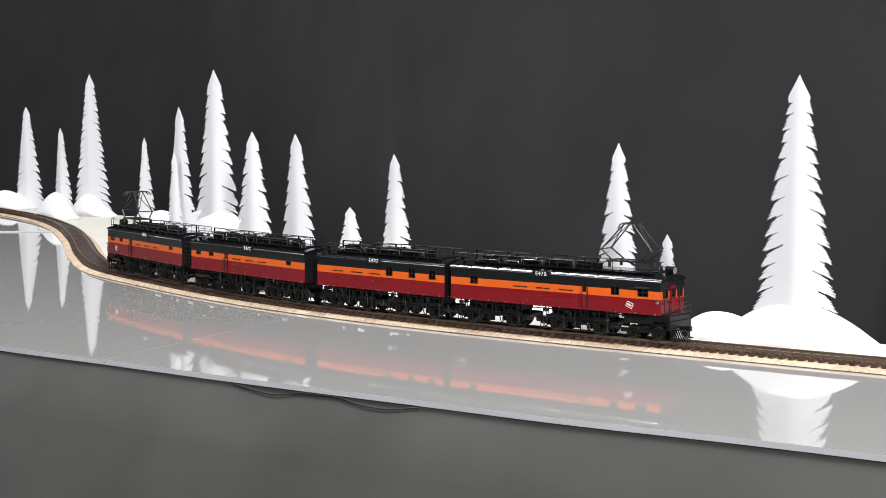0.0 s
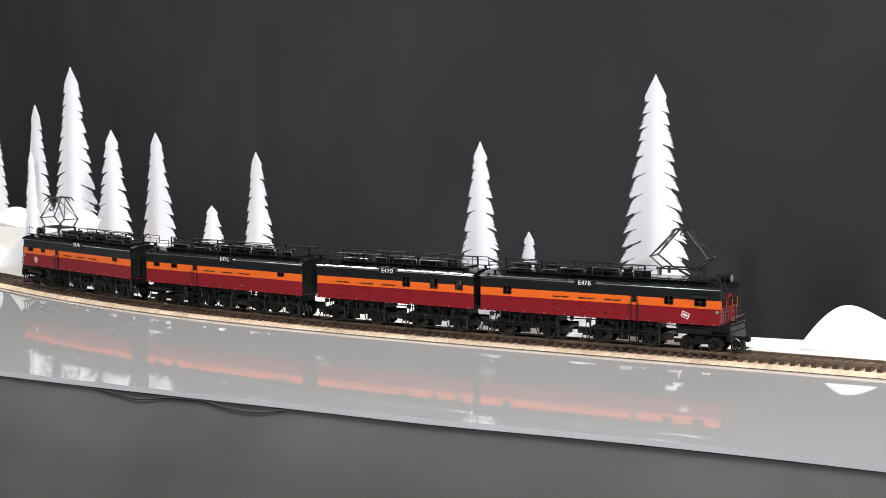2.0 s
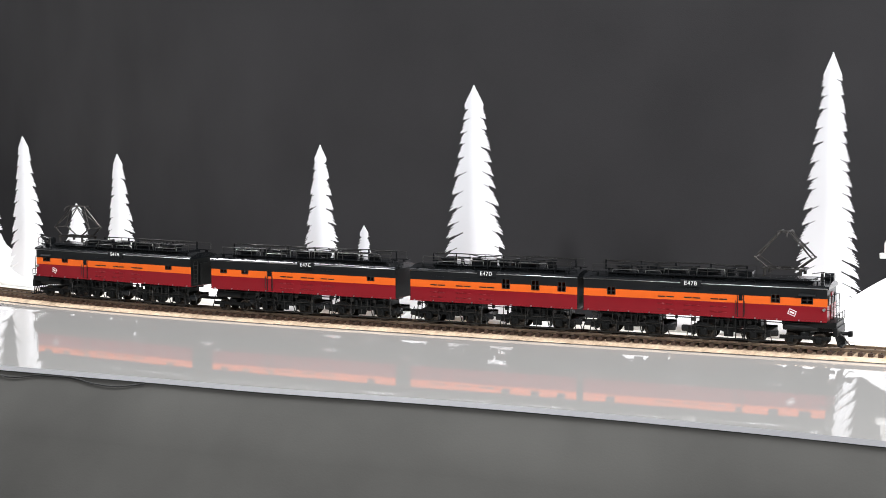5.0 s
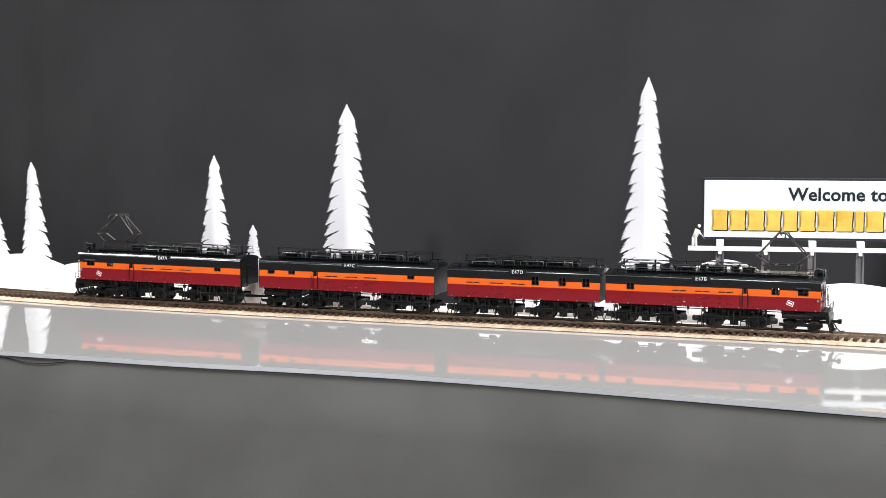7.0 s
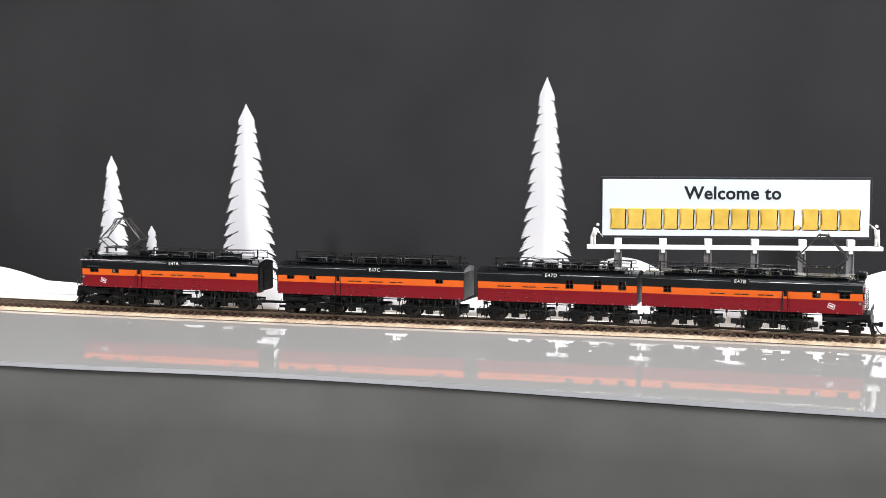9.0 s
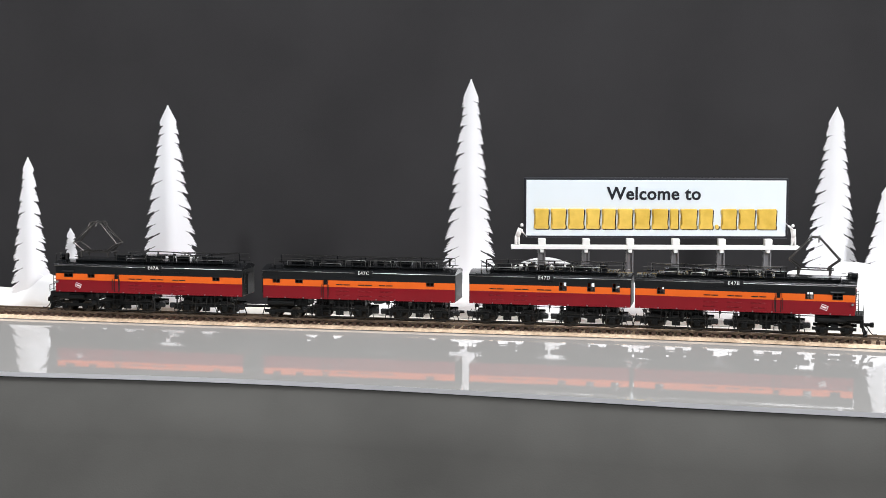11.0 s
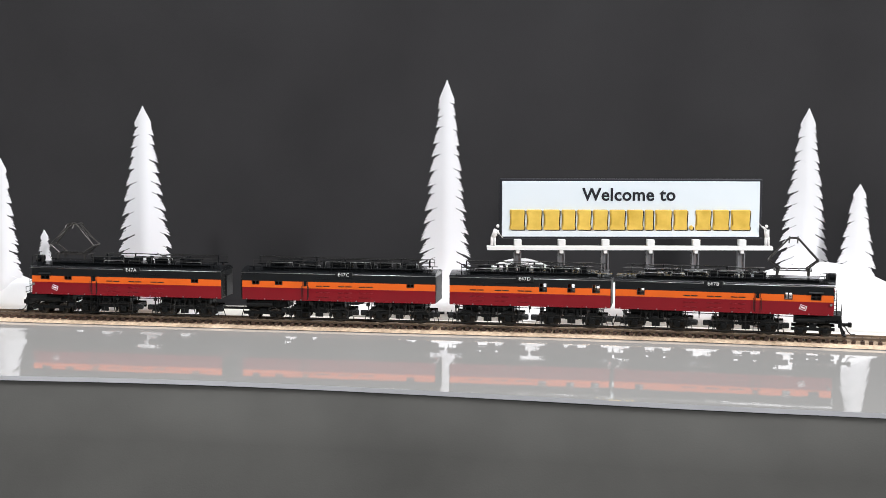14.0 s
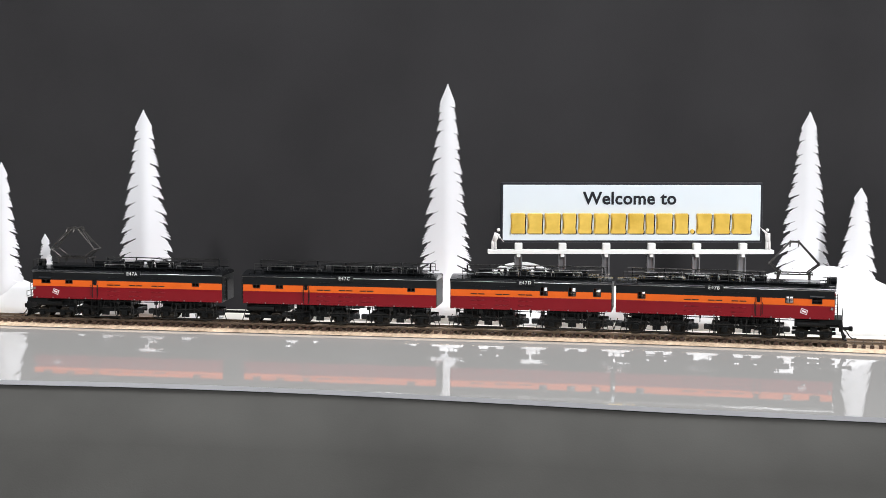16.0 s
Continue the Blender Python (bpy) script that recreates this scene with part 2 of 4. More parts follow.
board = thing("layout_board", pose(0, 0, 0), "layout tabletop of glossy grey acrylic over wood", "tabletop", kind="structure")
mid = CURVE[::6]
mid = mid[(mid[:, 0] > -2.68) & (mid[:, 0] < 1.04)]
wood = np.vstack([inset(front_s, 0.012), inset(back_s, 0.004)])
slab("board_core", [tuple(p) for p in wood], -0.03, -0.0036, M_PLY, board)
SEAM_X = -0.752
left_front = front_s[front_s[:, 0] <= SEAM_X]
right_front = front_s[front_s[:, 0] > SEAM_X]
left_mid = mid[mid[:, 0] <= SEAM_X]
right_mid = mid[mid[:, 0] > SEAM_X]
yf = float(np.interp(SEAM_X, front_s[:, 0], front_s[:, 1]))
ym = line_y(SEAM_X)
slab("acrylic_panel", [tuple(p) for p in left_front] + [(SEAM_X - 0.0002, yf), (SEAM_X - 0.0002, ym)] + [tuple(p) for p in left_mid[::-1]], -0.0034, 0.0, [M_PANEL, M_PANEL_EDGE], board, edge_slot=1)
slab("acrylic_panel", [(SEAM_X + 0.0002, yf)] + [tuple(p) for p in right_front] + [tuple(p) for p in right_mid[::-1]] + [(SEAM_X + 0.0002, ym)], -0.0034, 0.0, [M_PANEL, M_PANEL_EDGE], board, edge_slot=1)
slab("cream_sheet", [tuple(p) for p in mid] + [tuple(p) for p in back_s], -0.0034, 0.0004, M_SHEET, board)

# a thin pale joint strip across the far end of the panel
bm = bm_new()
rod(bm, (-1.95, 0.49, 0.0006), (-1.535, 0.775, 0.0006), 0.0012, 6)
tagged(part("joint_strip", bm, M_PANEL_EDGE), "thin pale joint strip across the grey panel", "strip", kind="structure")


def hang(name, path, z_of, out_of, mat, rows, kind, label, folds=0.0, fold_len=0.2):
    """Cloth that follows a path; z and outward shift by row 0..1."""
    bm = bm_new()
    t = np.gradient(path, axis=0)
    t /= np.linalg.norm(t, axis=1)[:, None]
    nrm = np.stack([t[:, 1], -t[:, 0]], 1)
    arc = np.r_[0, np.cumsum(np.linalg.norm(np.diff(path, axis=0), axis=1))]
    grid = []
    for k in range(rows + 1):
        q = k / rows
        row = []
        for i in range(len(path)):
            w = out_of(q) + folds * (0.04 + 1.3 * q) * (noise.noise(Vector((arc[i] / fold_len, q * 1.3, 3.1))) + 0.4 * noise.noise(Vector((arc[i] / fold_len * 2.3, q * 3, 7.7))))
            row.append(bm.verts.new((path[i, 0] + nrm[i, 0] * w, path[i, 1] + nrm[i, 1] * w, z_of(q))))
        grid.append(row)
    for a, b in zip(grid, grid[1:]):
        for i in range(len(path) - 1):
            bm.faces.new((a[i], a[i + 1], b[i + 1], b[i]))
    ob = part(name, bm, mat, smooth=True)
    sol = ob.modifiers.new("thickness", "SOLIDIFY")
    sol.thickness = 0.002
    return tagged(ob, label, "cloth", kind=kind)


skirt_path = inset(smooth_line(FRONT, 14), 0.008)
hang("skirt", skirt_path, lambda q: -0.0036 - 0.9 * q, lambda q: 0.0042 + 0.44 * (1 - (1 - q) ** 1.7), M_SKIRT, 24, "structure", "dark grey cloth skirt hanging from the tabletop edge", 0.013, 0.17)
curtain_path = smooth_line(np.array([(-4.2, 1.9), (-3.0, 2.15), (-2.2, 1.9), (-1.6, 1.42), (-1.05, 0.85), (-0.6, 0.42), (-0.2, 0.30), (0.3, 0.30), (0.9, 0.30), (1.7, 0.26), (3.2, 0.1)]), 14)
hang("backdrop", curtain_path, lambda q: 1.9 - 2.8 * q, lambda q: 0.0, M_CURTAIN, 26, "backdrop", "dark charcoal cloth backdrop behind the layout", 0.006, 0.35)

bm = bm_new()
box(bm, -5, 4, -4, 3, -0.93, -0.90)
tagged(part("floor", bm, M_FLOOR), "dark floor under the layout", "floor", kind="structure")
bm = bm_new()
box(bm, -5, 4, -4, 3, 2.4, 2.45)
tagged(part("ceiling", bm, M_ROOM), "dark ceiling over the layout", "ceiling", kind="structure")
for nm, bx in (("wall_north", (-5, 4, 3, 3.1)), ("wall_south", (-5, 4, -4.1, -4)), ("wall_west", (-5.1, -5, -4, 3)), ("wall_east", (4, 4.1, -4, 3))):
    bm = bm_new()
    box(bm, *bx, -0.9, 2.4)
    tagged(part(nm, bm, M_ROOM), "plain dark grey room wall", "wall", kind="structure")

# ---- track ----
track = thing("railway_track", pose(0, 0, 0), "brown model railway track on tan cork roadbed", "track", kind="structure")
S0, S1 = 0.05, float(ARC[-1]) - 0.03
sweep(part_bm := bm_new(), [(-0.0225, 0.0005), (-0.0185, 0.0028), (0.0185, 0.0028), (0.0225, 0.0005)], S0, S1, 0.012)
part("cork_roadbed", part_bm, M_CORK, track, "tan granular cork roadbed strip")
for side in (-1, 1):
    g = side * 0.0083
    bm = bm_new()
    sweep(bm, [(g - 0.0011, TIE_TOP - 0.0002), (g - 0.0011, TIE_TOP + 0.0003), (g - 0.0003, TIE_TOP + 0.0007), (g - 0.0003, RAIL_TOP - 0.0006), (g - 0.0006, RAIL_TOP - 0.0004), (g - 0.0005, RAIL_TOP), (g + 0.0005, RAIL_TOP), (g + 0.0006, RAIL_TOP - 0.0004), (g + 0.0003, RAIL_TOP - 0.0006), (g + 0.0003, TIE_TOP + 0.0007), (g + 0.0011, TIE_TOP + 0.0003), (g + 0.0011, TIE_TOP - 0.0002)], S0, S1, 0.012)
    part("rail", bm, M_RAIL, track, "bronze-coloured metal rail")


# ---- paper trees ----
def paper_tree(x, y, h, w, seed, turn=0.0, label=""):
    """A card with a rounded upright fold; its edges are cut into drooping, toothed branches with slits between them."""
    rnd = random.Random(seed)
    fold = min(0.0050, w * 0.25)
    lean, droop, step, blunt = 0.40, 0.52, 0.00062, 0.08
    tree = thing("paper_tree", pose(x, y, 0.0004, 0, 0, turn), label, "tree", "paper fir trees")

    def bend(u):
        u = abs(u)
        return lean * (u - fold / 2) if u > fold else lean * u * u / (2 * fold)

    def edge(q):
        return w * (0.17 + 0.83 * q) * min(1.0, max(0.0, q / blunt) ** 0.75)

    def strip(bm, sx, us, s0, s1):
        for a, c in zip(us, us[1:]):
            vs = [bm.verts.new((sx * p, bend(p), max(0.0, min(h, s - droop * p)))) for p, s in ((a, s0), (c, s0), (c, s1), (a, s1))]
            bm.faces.new(vs if sx > 0 else list(reversed(vs)))

    def card(name, bm):
        if not bm.faces:
            bm.free()
            return
        bmesh.ops.remove_doubles(bm, verts=bm.verts[:], dist=0.00004)
        bmesh.ops.dissolve_degenerate(bm, edges=bm.edges[:], dist=0.00003)
        # thickness: a back face for each front face, and walls along the cut edges
        faces, rim = bm.faces[:], [e for e in bm.edges if len(e.link_faces) == 1]
        back = {v: bm.verts.new(v.co + Vector((0, 0.0009, 0))) for v in bm.verts[:]}
        for f in faces:
            bm.faces.new([back[v] for v in reversed(f.verts)])
        for e in rim:
            loop = e.link_loops[0]
            a, b = loop.vert, loop.link_loop_next.vert
            bm.faces.new((b, a, back[a], back[b]))
        ob = part(name, bm, M_SNOW, tree, smooth=True)
        ob.data.set_sharp_from_angle(angle=math.radians(30))

    core = bm_new()
    for sx in (-1, 1):
        branch = bm_new()
        rows = int(h / step) + int(w * droop / step)
        run = 0.0094 if h > 0.12 else 0.0070
        until, since, slit, gap_rows, depth = rnd.randint(8, 16), 0, 0, 1, 0.0
        period, phase, bite = 3, 0, 0.001
        for r in range(rows, 0, -1):
            s0, s1 = (r - 1) * step, r * step
            mid = (s0 + s1) / 2
            u = w * 0.5
            for _ in range(12):
                u = edge(min(1.0, 1 - (mid - droop * u) / h)) * 0.5 + u * 0.5
            if mid > h and 1 - (mid - droop * u) / h < blunt * 0.55:
                continue
            if phase >= period:
                period, phase, bite = rnd.choice((2, 3, 3, 4, 5)), 0, rnd.uniform(0.0010, 0.0040)
            tooth = bite * (1.25 * (phase + 0.5) / period - 1.0)
            phase += 1
            end = u * (0.90 + 0.17 * min(1.0, since / 12)) + tooth * (0.45 + 0.55 * u / w)
            since += 1
            start = (mid - h) / droop if mid > h else 0.0
            done = False
            if slit > 0:
                # the slit narrows inwards
                k = slit / gap_rows
                end = min(end, u - depth * (1.0 if 0.4 < k < 0.8 else 0.5))
                slit -= 1
                if slit == 0:
                    since, until, done = 0, int(run * rnd.uniform(0.55, 1.35) / step), True
            elif since > until and u > 0.003:
                gap_rows = slit = rnd.choice((2, 3, 3, 4, 5))
                depth = u * rnd.uniform(0.26, 0.58) + 0.0006
            end = min(max(end, 0.0006), s0 / droop)
            split = max(fold, 0.40 * u)
            if end > start + 0.0003:
                stop = min(end, split)
                if stop > start + 0.0001:
                    us = [start] + [q for q in (0.2 * fold, 0.4 * fold, 0.6 * fold, 0.8 * fold, fold) if start < q < stop - 0.0002] + [stop]
                    strip(core, sx, us, s0, s1)
                if end > max(split, start) + 0.0002:
                    strip(branch, sx, [max(split, start), end], s0, s1)
            if done:
                card("branch", branch)
                branch = bm_new()
        card("branch", branch)
        e = edge(blunt) * 1.04
        tip = [core.verts.new(p) for p in ((0, 0, h), (sx * e, bend(e), h * (1 - blunt)), (sx * e * 0.9, bend(e * 0.9), h * (1 - blunt) - 0.003), (0, 0, h * (1 - blunt) - 0.002))]
        core.faces.new(tip if sx < 0 else list(reversed(tip)))
    card("folded_card", core)
    return tree


TREES = [
    # x, y, height, half width, turn
    (-1.960, 1.248, 0.184, 0.0295, 8), (-1.735, 1.043, 0.147, 0.0224, -6), (-1.740, 1.132, 0.238, 0.0330, 12),
    (-1.531, 0.980, 0.134, 0.0170, 5), (-1.003, 0.244, 0.175, 0.0225, -8), (-0.9640, 0.247, 0.212, 0.0310, 4),
    (-0.8800, 0.177, 0.1515, 0.0250, 10), (-0.8298, 0.169, 0.1495, 0.0247, -5), (-0.7865, 0.196, 0.082, 0.0214, 6),
    (-0.7378, 0.188, 0.132, 0.0221, -9), (-0.4735, 0.020, 0.147, 0.0210, 9), (-0.429, -0.001, 0.0805, 0.0150, 0),
    (-0.335, -0.001, 0.197, 0.0320, 7), (-0.050, 0.004, 0.222, 0.0294, 8), (0.306, 0.056, 0.196, 0.0320, 6),
    (0.348, 0.019, 0.124, 0.0260, 4), (-0.997, 0.226, 0.130, 0.0125, 14),
]
for i, (x, y, h, w, turn) in enumerate(TREES):
    size = "tall" if h > 0.18 else "small" if h < 0.1 else "mid-sized"
    paper_tree(x, y, h, w, 11 + i, turn, label=size + " white paper cut-out fir with slit branches")


# ---- snow mounds ----
def snow_mound(x, y, half, depth, h, skew=0.0, turn=0.0, flat=2.0, seed=1, shoulder=0.0):
    bm = bm_new()
    nu, nv = 44, 16
    grid = []
    for i in range(nu + 1):
        u = -1 + 2 * i / nu
        uu = u - skew * (1 - u * u)
        prof = max(0.0, math.cos(uu * math.pi / 2)) ** (2.0 / flat * 1.0)
        prof += shoulder * math.exp(-((u - 0.5) / 0.22) ** 2) * (1 - u * u)
        prof *= 1 + 0.05 * noise.noise(Vector((u * 2.2, (x * 37 + seed), 0)))
        row = []
        for j in range(nv + 1):
            v = -1 + 2 * j / nv
            z = h * prof * (1 - v * v) ** 0.85
            row.append(bm.verts.new((u * half, v * depth * (0.55 + 0.45 * math.sqrt(max(0, 1 - u * u))), z)))
        grid.append(row)
    for a, b in zip(grid, grid[1:]):
        for j in range(nv):
            bm.faces.new((a[j], b[j], b[j + 1], a[j + 1]))
    rim = [r[0] for r in grid] + grid[-1][1:] + [r[-1] for r in reversed(grid[:-1])] + list(reversed(grid[0][1:-1]))
    bm.faces.new(list(reversed(rim)))
    bmesh.ops.recalc_face_normals(bm, faces=bm.faces[:])
    ob = part("snow_mound", bm, M_MOUND, smooth=True)
    ob.matrix_world = pose(x, y, 0.0005, 0, 0, turn)
    return tagged(ob, "smooth white moulded snow mound on the layout", "snow mound", "snow mounds")


for row in [
    # x, y, half length, half depth, height, skew, turn
    (-2.02, 1.255, 0.085, 0.03, 0.032, 0.1, -20), (-1.735, 1.03, 0.05, 0.025, 0.042, 0.0, -20), (-1.73, 1.125, 0.06, 0.022, 0.036, -0.2, -20),
    (-1.46, 0.92, 0.07, 0.03, 0.026, 0.0, -35), (-1.14, 0.37, 0.06, 0.022, 0.026, 0.0, -35),
    (-0.95, 0.245, 0.165, 0.024, 0.072, -0.15, -28),
    (-0.766, 0.222, 0.094, 0.030, 0.0255, 0.0, -18), (-0.692, 0.128, 0.045, 0.012, 0.007, 0.0, -18), (-0.677, 0.204, 0.083, 0.030, 0.0190, 0.0, -15), (-0.573, 0.128, 0.064, 0.022, 0.0105, 0.0, -14),
    (-0.465, 0.034, 0.052, 0.024, 0.034, 0.0, -12),
    (-0.395, 0.034, 0.045, 0.016, 0.022, 0.0, -10), (-0.334, 0.006, 0.070, 0.028, 0.035, 0.0, -10),
    (-0.180, 0.018, 0.052, 0.024, 0.032, -0.35, -10, 2.0, 1, 0.22), (-0.052, -0.006, 0.105, 0.028, 0.030, 0.1, -10),
    (0.022, 0.022, 0.085, 0.014, 0.051, 0.0, 0),
    (0.135, -0.040, 0.12, 0.034, 0.038, 0.0, -8),
    (0.31, 0.03, 0.12, 0.05, 0.047, 0.0, -10), (0.26, -0.058, 0.14, 0.042, 0.045, 0.0, -12),
]:
    snow_mound(*row)


# ---- billboard ----
def text_mesh(name, body, size, mat, parent, m, depth=0.0002, label="", spacing=1.0, bold=0.0):
    cu = bpy.data.curves.new(name, "FONT")
    cu.body, cu.size, cu.extrude, cu.align_x, cu.align_y, cu.space_character = body, size, depth, "CENTER", "CENTER", spacing
    cu.resolution_u, cu.offset = 3, bold
    tmp = bpy.data.objects.new(name, cu)
    dg = bpy.context.evaluated_depsgraph_get()
    me = bpy.data.meshes.new_from_object(tmp.evaluated_get(dg))
    bpy.data.objects.remove(tmp)
    me.materials.clear()
    me.materials.append(mat)
    ob = new(name, me)
    ob.parent = parent
    ob.matrix_local = m
    if label:
        ob["label"] = label
    return ob


sign = thing("billboard", pose(0, 0, 0), "white billboard sign with gold lettering on smoked legs", "billboard")
bm = box(bm_new(), 0.0, 0.249, 0.0, 0.005, 0.073, 0.1300, 0.0006)
part("sign_frame", bm, M_SIGN_FRAME, sign, "thin dark frame")
bm = box(bm_new(), 0.0022, 0.2468, -0.0008, 0.001, 0.0752, 0.1278, 0.0004)
face = part("sign_face", bm, M_SIGN, sign, "plain white sign face")
text_mesh("lettering", "Welcome to", 0.0166, M_SLATE, face, pose(0.1225, -0.0010, 0.1147, 90), 0.0003, "dark slate lettering", 1.04, 0.0004)
# gold letter shapes, plain blocks of the letters' widths
widths = (14.0, 14.4, 15.2, 13.2, 13.2, 14.2, 14.6, 15.2, 8.6, 15.6, 13.4, 5.2, 14.6, 15.4, 18.0)
total = sum(widths)
x = 0.0092
for wd in widths:
    w = wd / total * 0.2300
    dot = wd < 6
    z0, z1 = 0.0818, 0.0862 if dot else 0.1010
    for nm, mt, dx, dz, ya, yb, bv in (("letter_shadow", M_SLATE, 0.0011, -0.0009, -0.0012, -0.0008, 0.0), ("gold_block", M_GOLD, 0.0, 0.0, -0.0026, -0.0010, 0.0)):
        a, c = x + 0.0004 + dx, x + w - 0.0016 + dx
        lo, hi = z0 + dz, z1 + dz
        k = 0.0008
        if dot:
            pts = [((a + c) / 2 + (c - a) / 2 * math.cos(i * math.pi / 6), (lo + hi) / 2 + (hi - lo) / 2 * math.sin(i * math.pi / 6)) for i in range(12)]
        else:
            # slab with flared head and foot and a narrower waist
            n, z3, z4 = (c - a) * 0.10, lo + (hi - lo) * 0.22, lo + (hi - lo) * 0.78
            pts = [(a + k, lo), (c - k, lo), (c, lo + k), (c, z3 - k), (c - n, z3 + k), (c - n, z4 - k), (c, z4 + k), (c, hi - k), (c - k, hi), (a + k, hi), (a, hi - k), (a, z4 + k), (a + n, z4 - k), (a + n, z3 + k), (a, z3 - k), (a, lo + k)]
        bm = extrude_outline(bm_new(), pts, yb - ya, lambda u, v, d: (u, (ya + yb) / 2 + d, v))
        if mt == M_GOLD:
            bm.normal_update()
            bmesh.ops.inset_region(bm, faces=[f for f in bm.faces if f.normal.y < -0.9], thickness=0.0009, depth=0.0005, use_even_offset=False)
        part(nm, bm, mt, face, "gold raised block" if mt == M_GOLD else "dark drop shadow")
    x += w
bm = box(bm_new(), -0.0120, 0.2585, -0.010, 0.001, 0.0632, 0.0668, 0.0004)
part("catwalk", bm, M_WHITE, sign, "white catwalk ledge")
for px in (0.017, 0.0585, 0.100, 0.1428, 0.186, 0.2297):
    bm = bm_new()
    box(bm, px - 0.0034, px + 0.0034, -0.0095, 0.0005, 0.0668, 0.0730, 0.0003)
    box(bm, px - 0.0016, px + 0.0016, -0.0085, -0.0005, 0.0600, 0.0632, 0.0003)
    part("bracket", bm, M_WHITE, sign, "white bracket")
    bm = bm_new()
    box(bm, px - 0.0036, px - 0.0022, -0.004, 0.004, 0.0, 0.0615, 0.0003)
    box(bm, px + 0.0022, px + 0.0036, -0.004, 0.004, 0.0, 0.0615, 0.0003)
    box(bm, px - 0.0022, px + 0.0022, -0.001, 0.001, 0.0, 0.0612)
    part("leg", bm, M_LEG, sign, "smoked grey post")


def figurine(x, y, z, lean, reach, turn, label):
    bm = bm_new()
    for sx in (-1, 1):
        rod(bm, (sx * 0.0014, 0, 0), (sx * 0.0010, 0, 0.0085), 0.0012, 8, 0.0014)
    rod(bm, (0, 0, 0.0080), (lean * 0.3, 0, 0.0155), 0.0022, 8, 0.0026)
    bmesh.ops.create_uvsphere(bm, u_segments=10, v_segments=8, radius=0.0016, matrix=Matrix.Translation((lean * 0.42, 0, 0.0188)))
    for sy in (-1, 1):
        rod(bm, (lean * 0.28, sy * 0.0024, 0.0148), (lean * 0.28 + reach[0], sy * 0.0016, 0.0148 + reach[1]), 0.0008, 6)
    rod(bm, (lean * 0.28 + reach[0], 0, 0.0148 + reach[1]), (lean * 0.28 + reach[0] * 2.1, 0, 0.0148 + reach[1] * 2.1), 0.0003, 5)
    ob = part("figurine", bm, M_FIGURE, smooth=True)
    ob.matrix_world = pose(x, y, z, 0, 0, turn)
    return tagged(ob, label, "figurine")


figurine(-0.0062, -0.0055, 0.0668, 0.010, (0.0030, -0.0035), 0, "white figurine bending beside the billboard")
figurine(0.2535, -0.0055, 0.0668, -0.002, (-0.0045, 0.004), 0, "white figurine with a raised stick on the catwalk")

def unit_pose(s):
    a, b = on_line(s - 0.055), on_line(s + 0.055)
    c = (a + b) / 2
    d = b - a
    return pose(c.x, c.y, RAIL_TOP, 0, 0, math.degrees(math.atan2(d.y, d.x)))


# ---- locomotive units ----
HW = 0.0175
Z0, ZM, ZO, ZR = 0.0188, 0.0299, 0.0357, 0.0432


def pantograph(parent, px):
    pan = part("pantograph", box(bm_new(), px - 0.016, px + 0.016, -0.0085, -0.0075, 0.0545, 0.0556), M_PANTO, parent, "raised dark metal diamond pantograph")
    bm = bm_new()
    box(bm, px - 0.016, px + 0.016, 0.0075, 0.0085, 0.0545, 0.0556)
    for k in (-0.0155, -0.005, 0.005, 0.0155):
        box(bm, px + k - 0.0006, px + k + 0.0006, -0.0085, 0.0085, 0.0545, 0.0556)
    for sx in (-1, 1):
        for sy in (-1, 1):
            rod(bm, (px + sx * 0.013, sy * 0.0085, 0.0505), (px + sx * 0.013, sy * 0.0085, 0.0546), 0.0012, 8)
    part("base_frame", bm, M_PANTO, pan)
    for sx in (-1, 1):
        for sy in (-1, 1):
            base, knee, top = (px + sx * 0.0108, sy * 0.0085, 0.0556), (px + sx * 0.0208, sy * 0.0072, 0.0632), (px + sx * 0.0035, sy * 0.0045, 0.0820)
            bm = rod(bm_new(), base, knee, 0.00065, 6)
            bmesh.ops.create_uvsphere(bm, u_segments=6, v_segments=4, radius=0.0010, matrix=Matrix.Translation(knee))
            arm = part("lower_arm", bm, M_PANTO, pan)
            part("upper_arm", rod(bm_new(), knee, top, 0.00055, 6), M_PANTO, arm)
        bm = bm_new()
        rod(bm, (px + sx * 0.0208, -0.0072, 0.0632), (px + sx * 0.0208, 0.0072, 0.0632), 0.0005, 6)
        rod(bm, (px + sx * 0.0208, -0.0072, 0.0632), (px + sx * 0.0035, 0.0045, 0.0820), 0.0004, 5)
        rod(bm, (px + sx * 0.0208, 0.0072, 0.0632), (px + sx * 0.0035, -0.0045, 0.0820), 0.0004, 5)
        part("cross_brace", bm, M_PANTO, pan)
    bm = bm_new()
    for sx in (-1, 1):
        x = px + sx * 0.0035
        pts = [(-0.0135, 0.0790), (-0.0110, 0.0816), (-0.0080, 0.0824), (0.0080, 0.0824), (0.0110, 0.0816), (0.0135, 0.0790)]
        for (a, za), (b, zb) in zip(pts, pts[1:]):
            rod(bm, (x, a, za), (x, b, zb), 0.0006, 6)
    for y in (-0.0045, 0.0045):
        rod(bm, (px - 0.0035, y, 0.0820), (px + 0.0035, y, 0.0820), 0.0005, 6)
    part("contact_shoe", bm, M_PANTO, pan)
    return pan


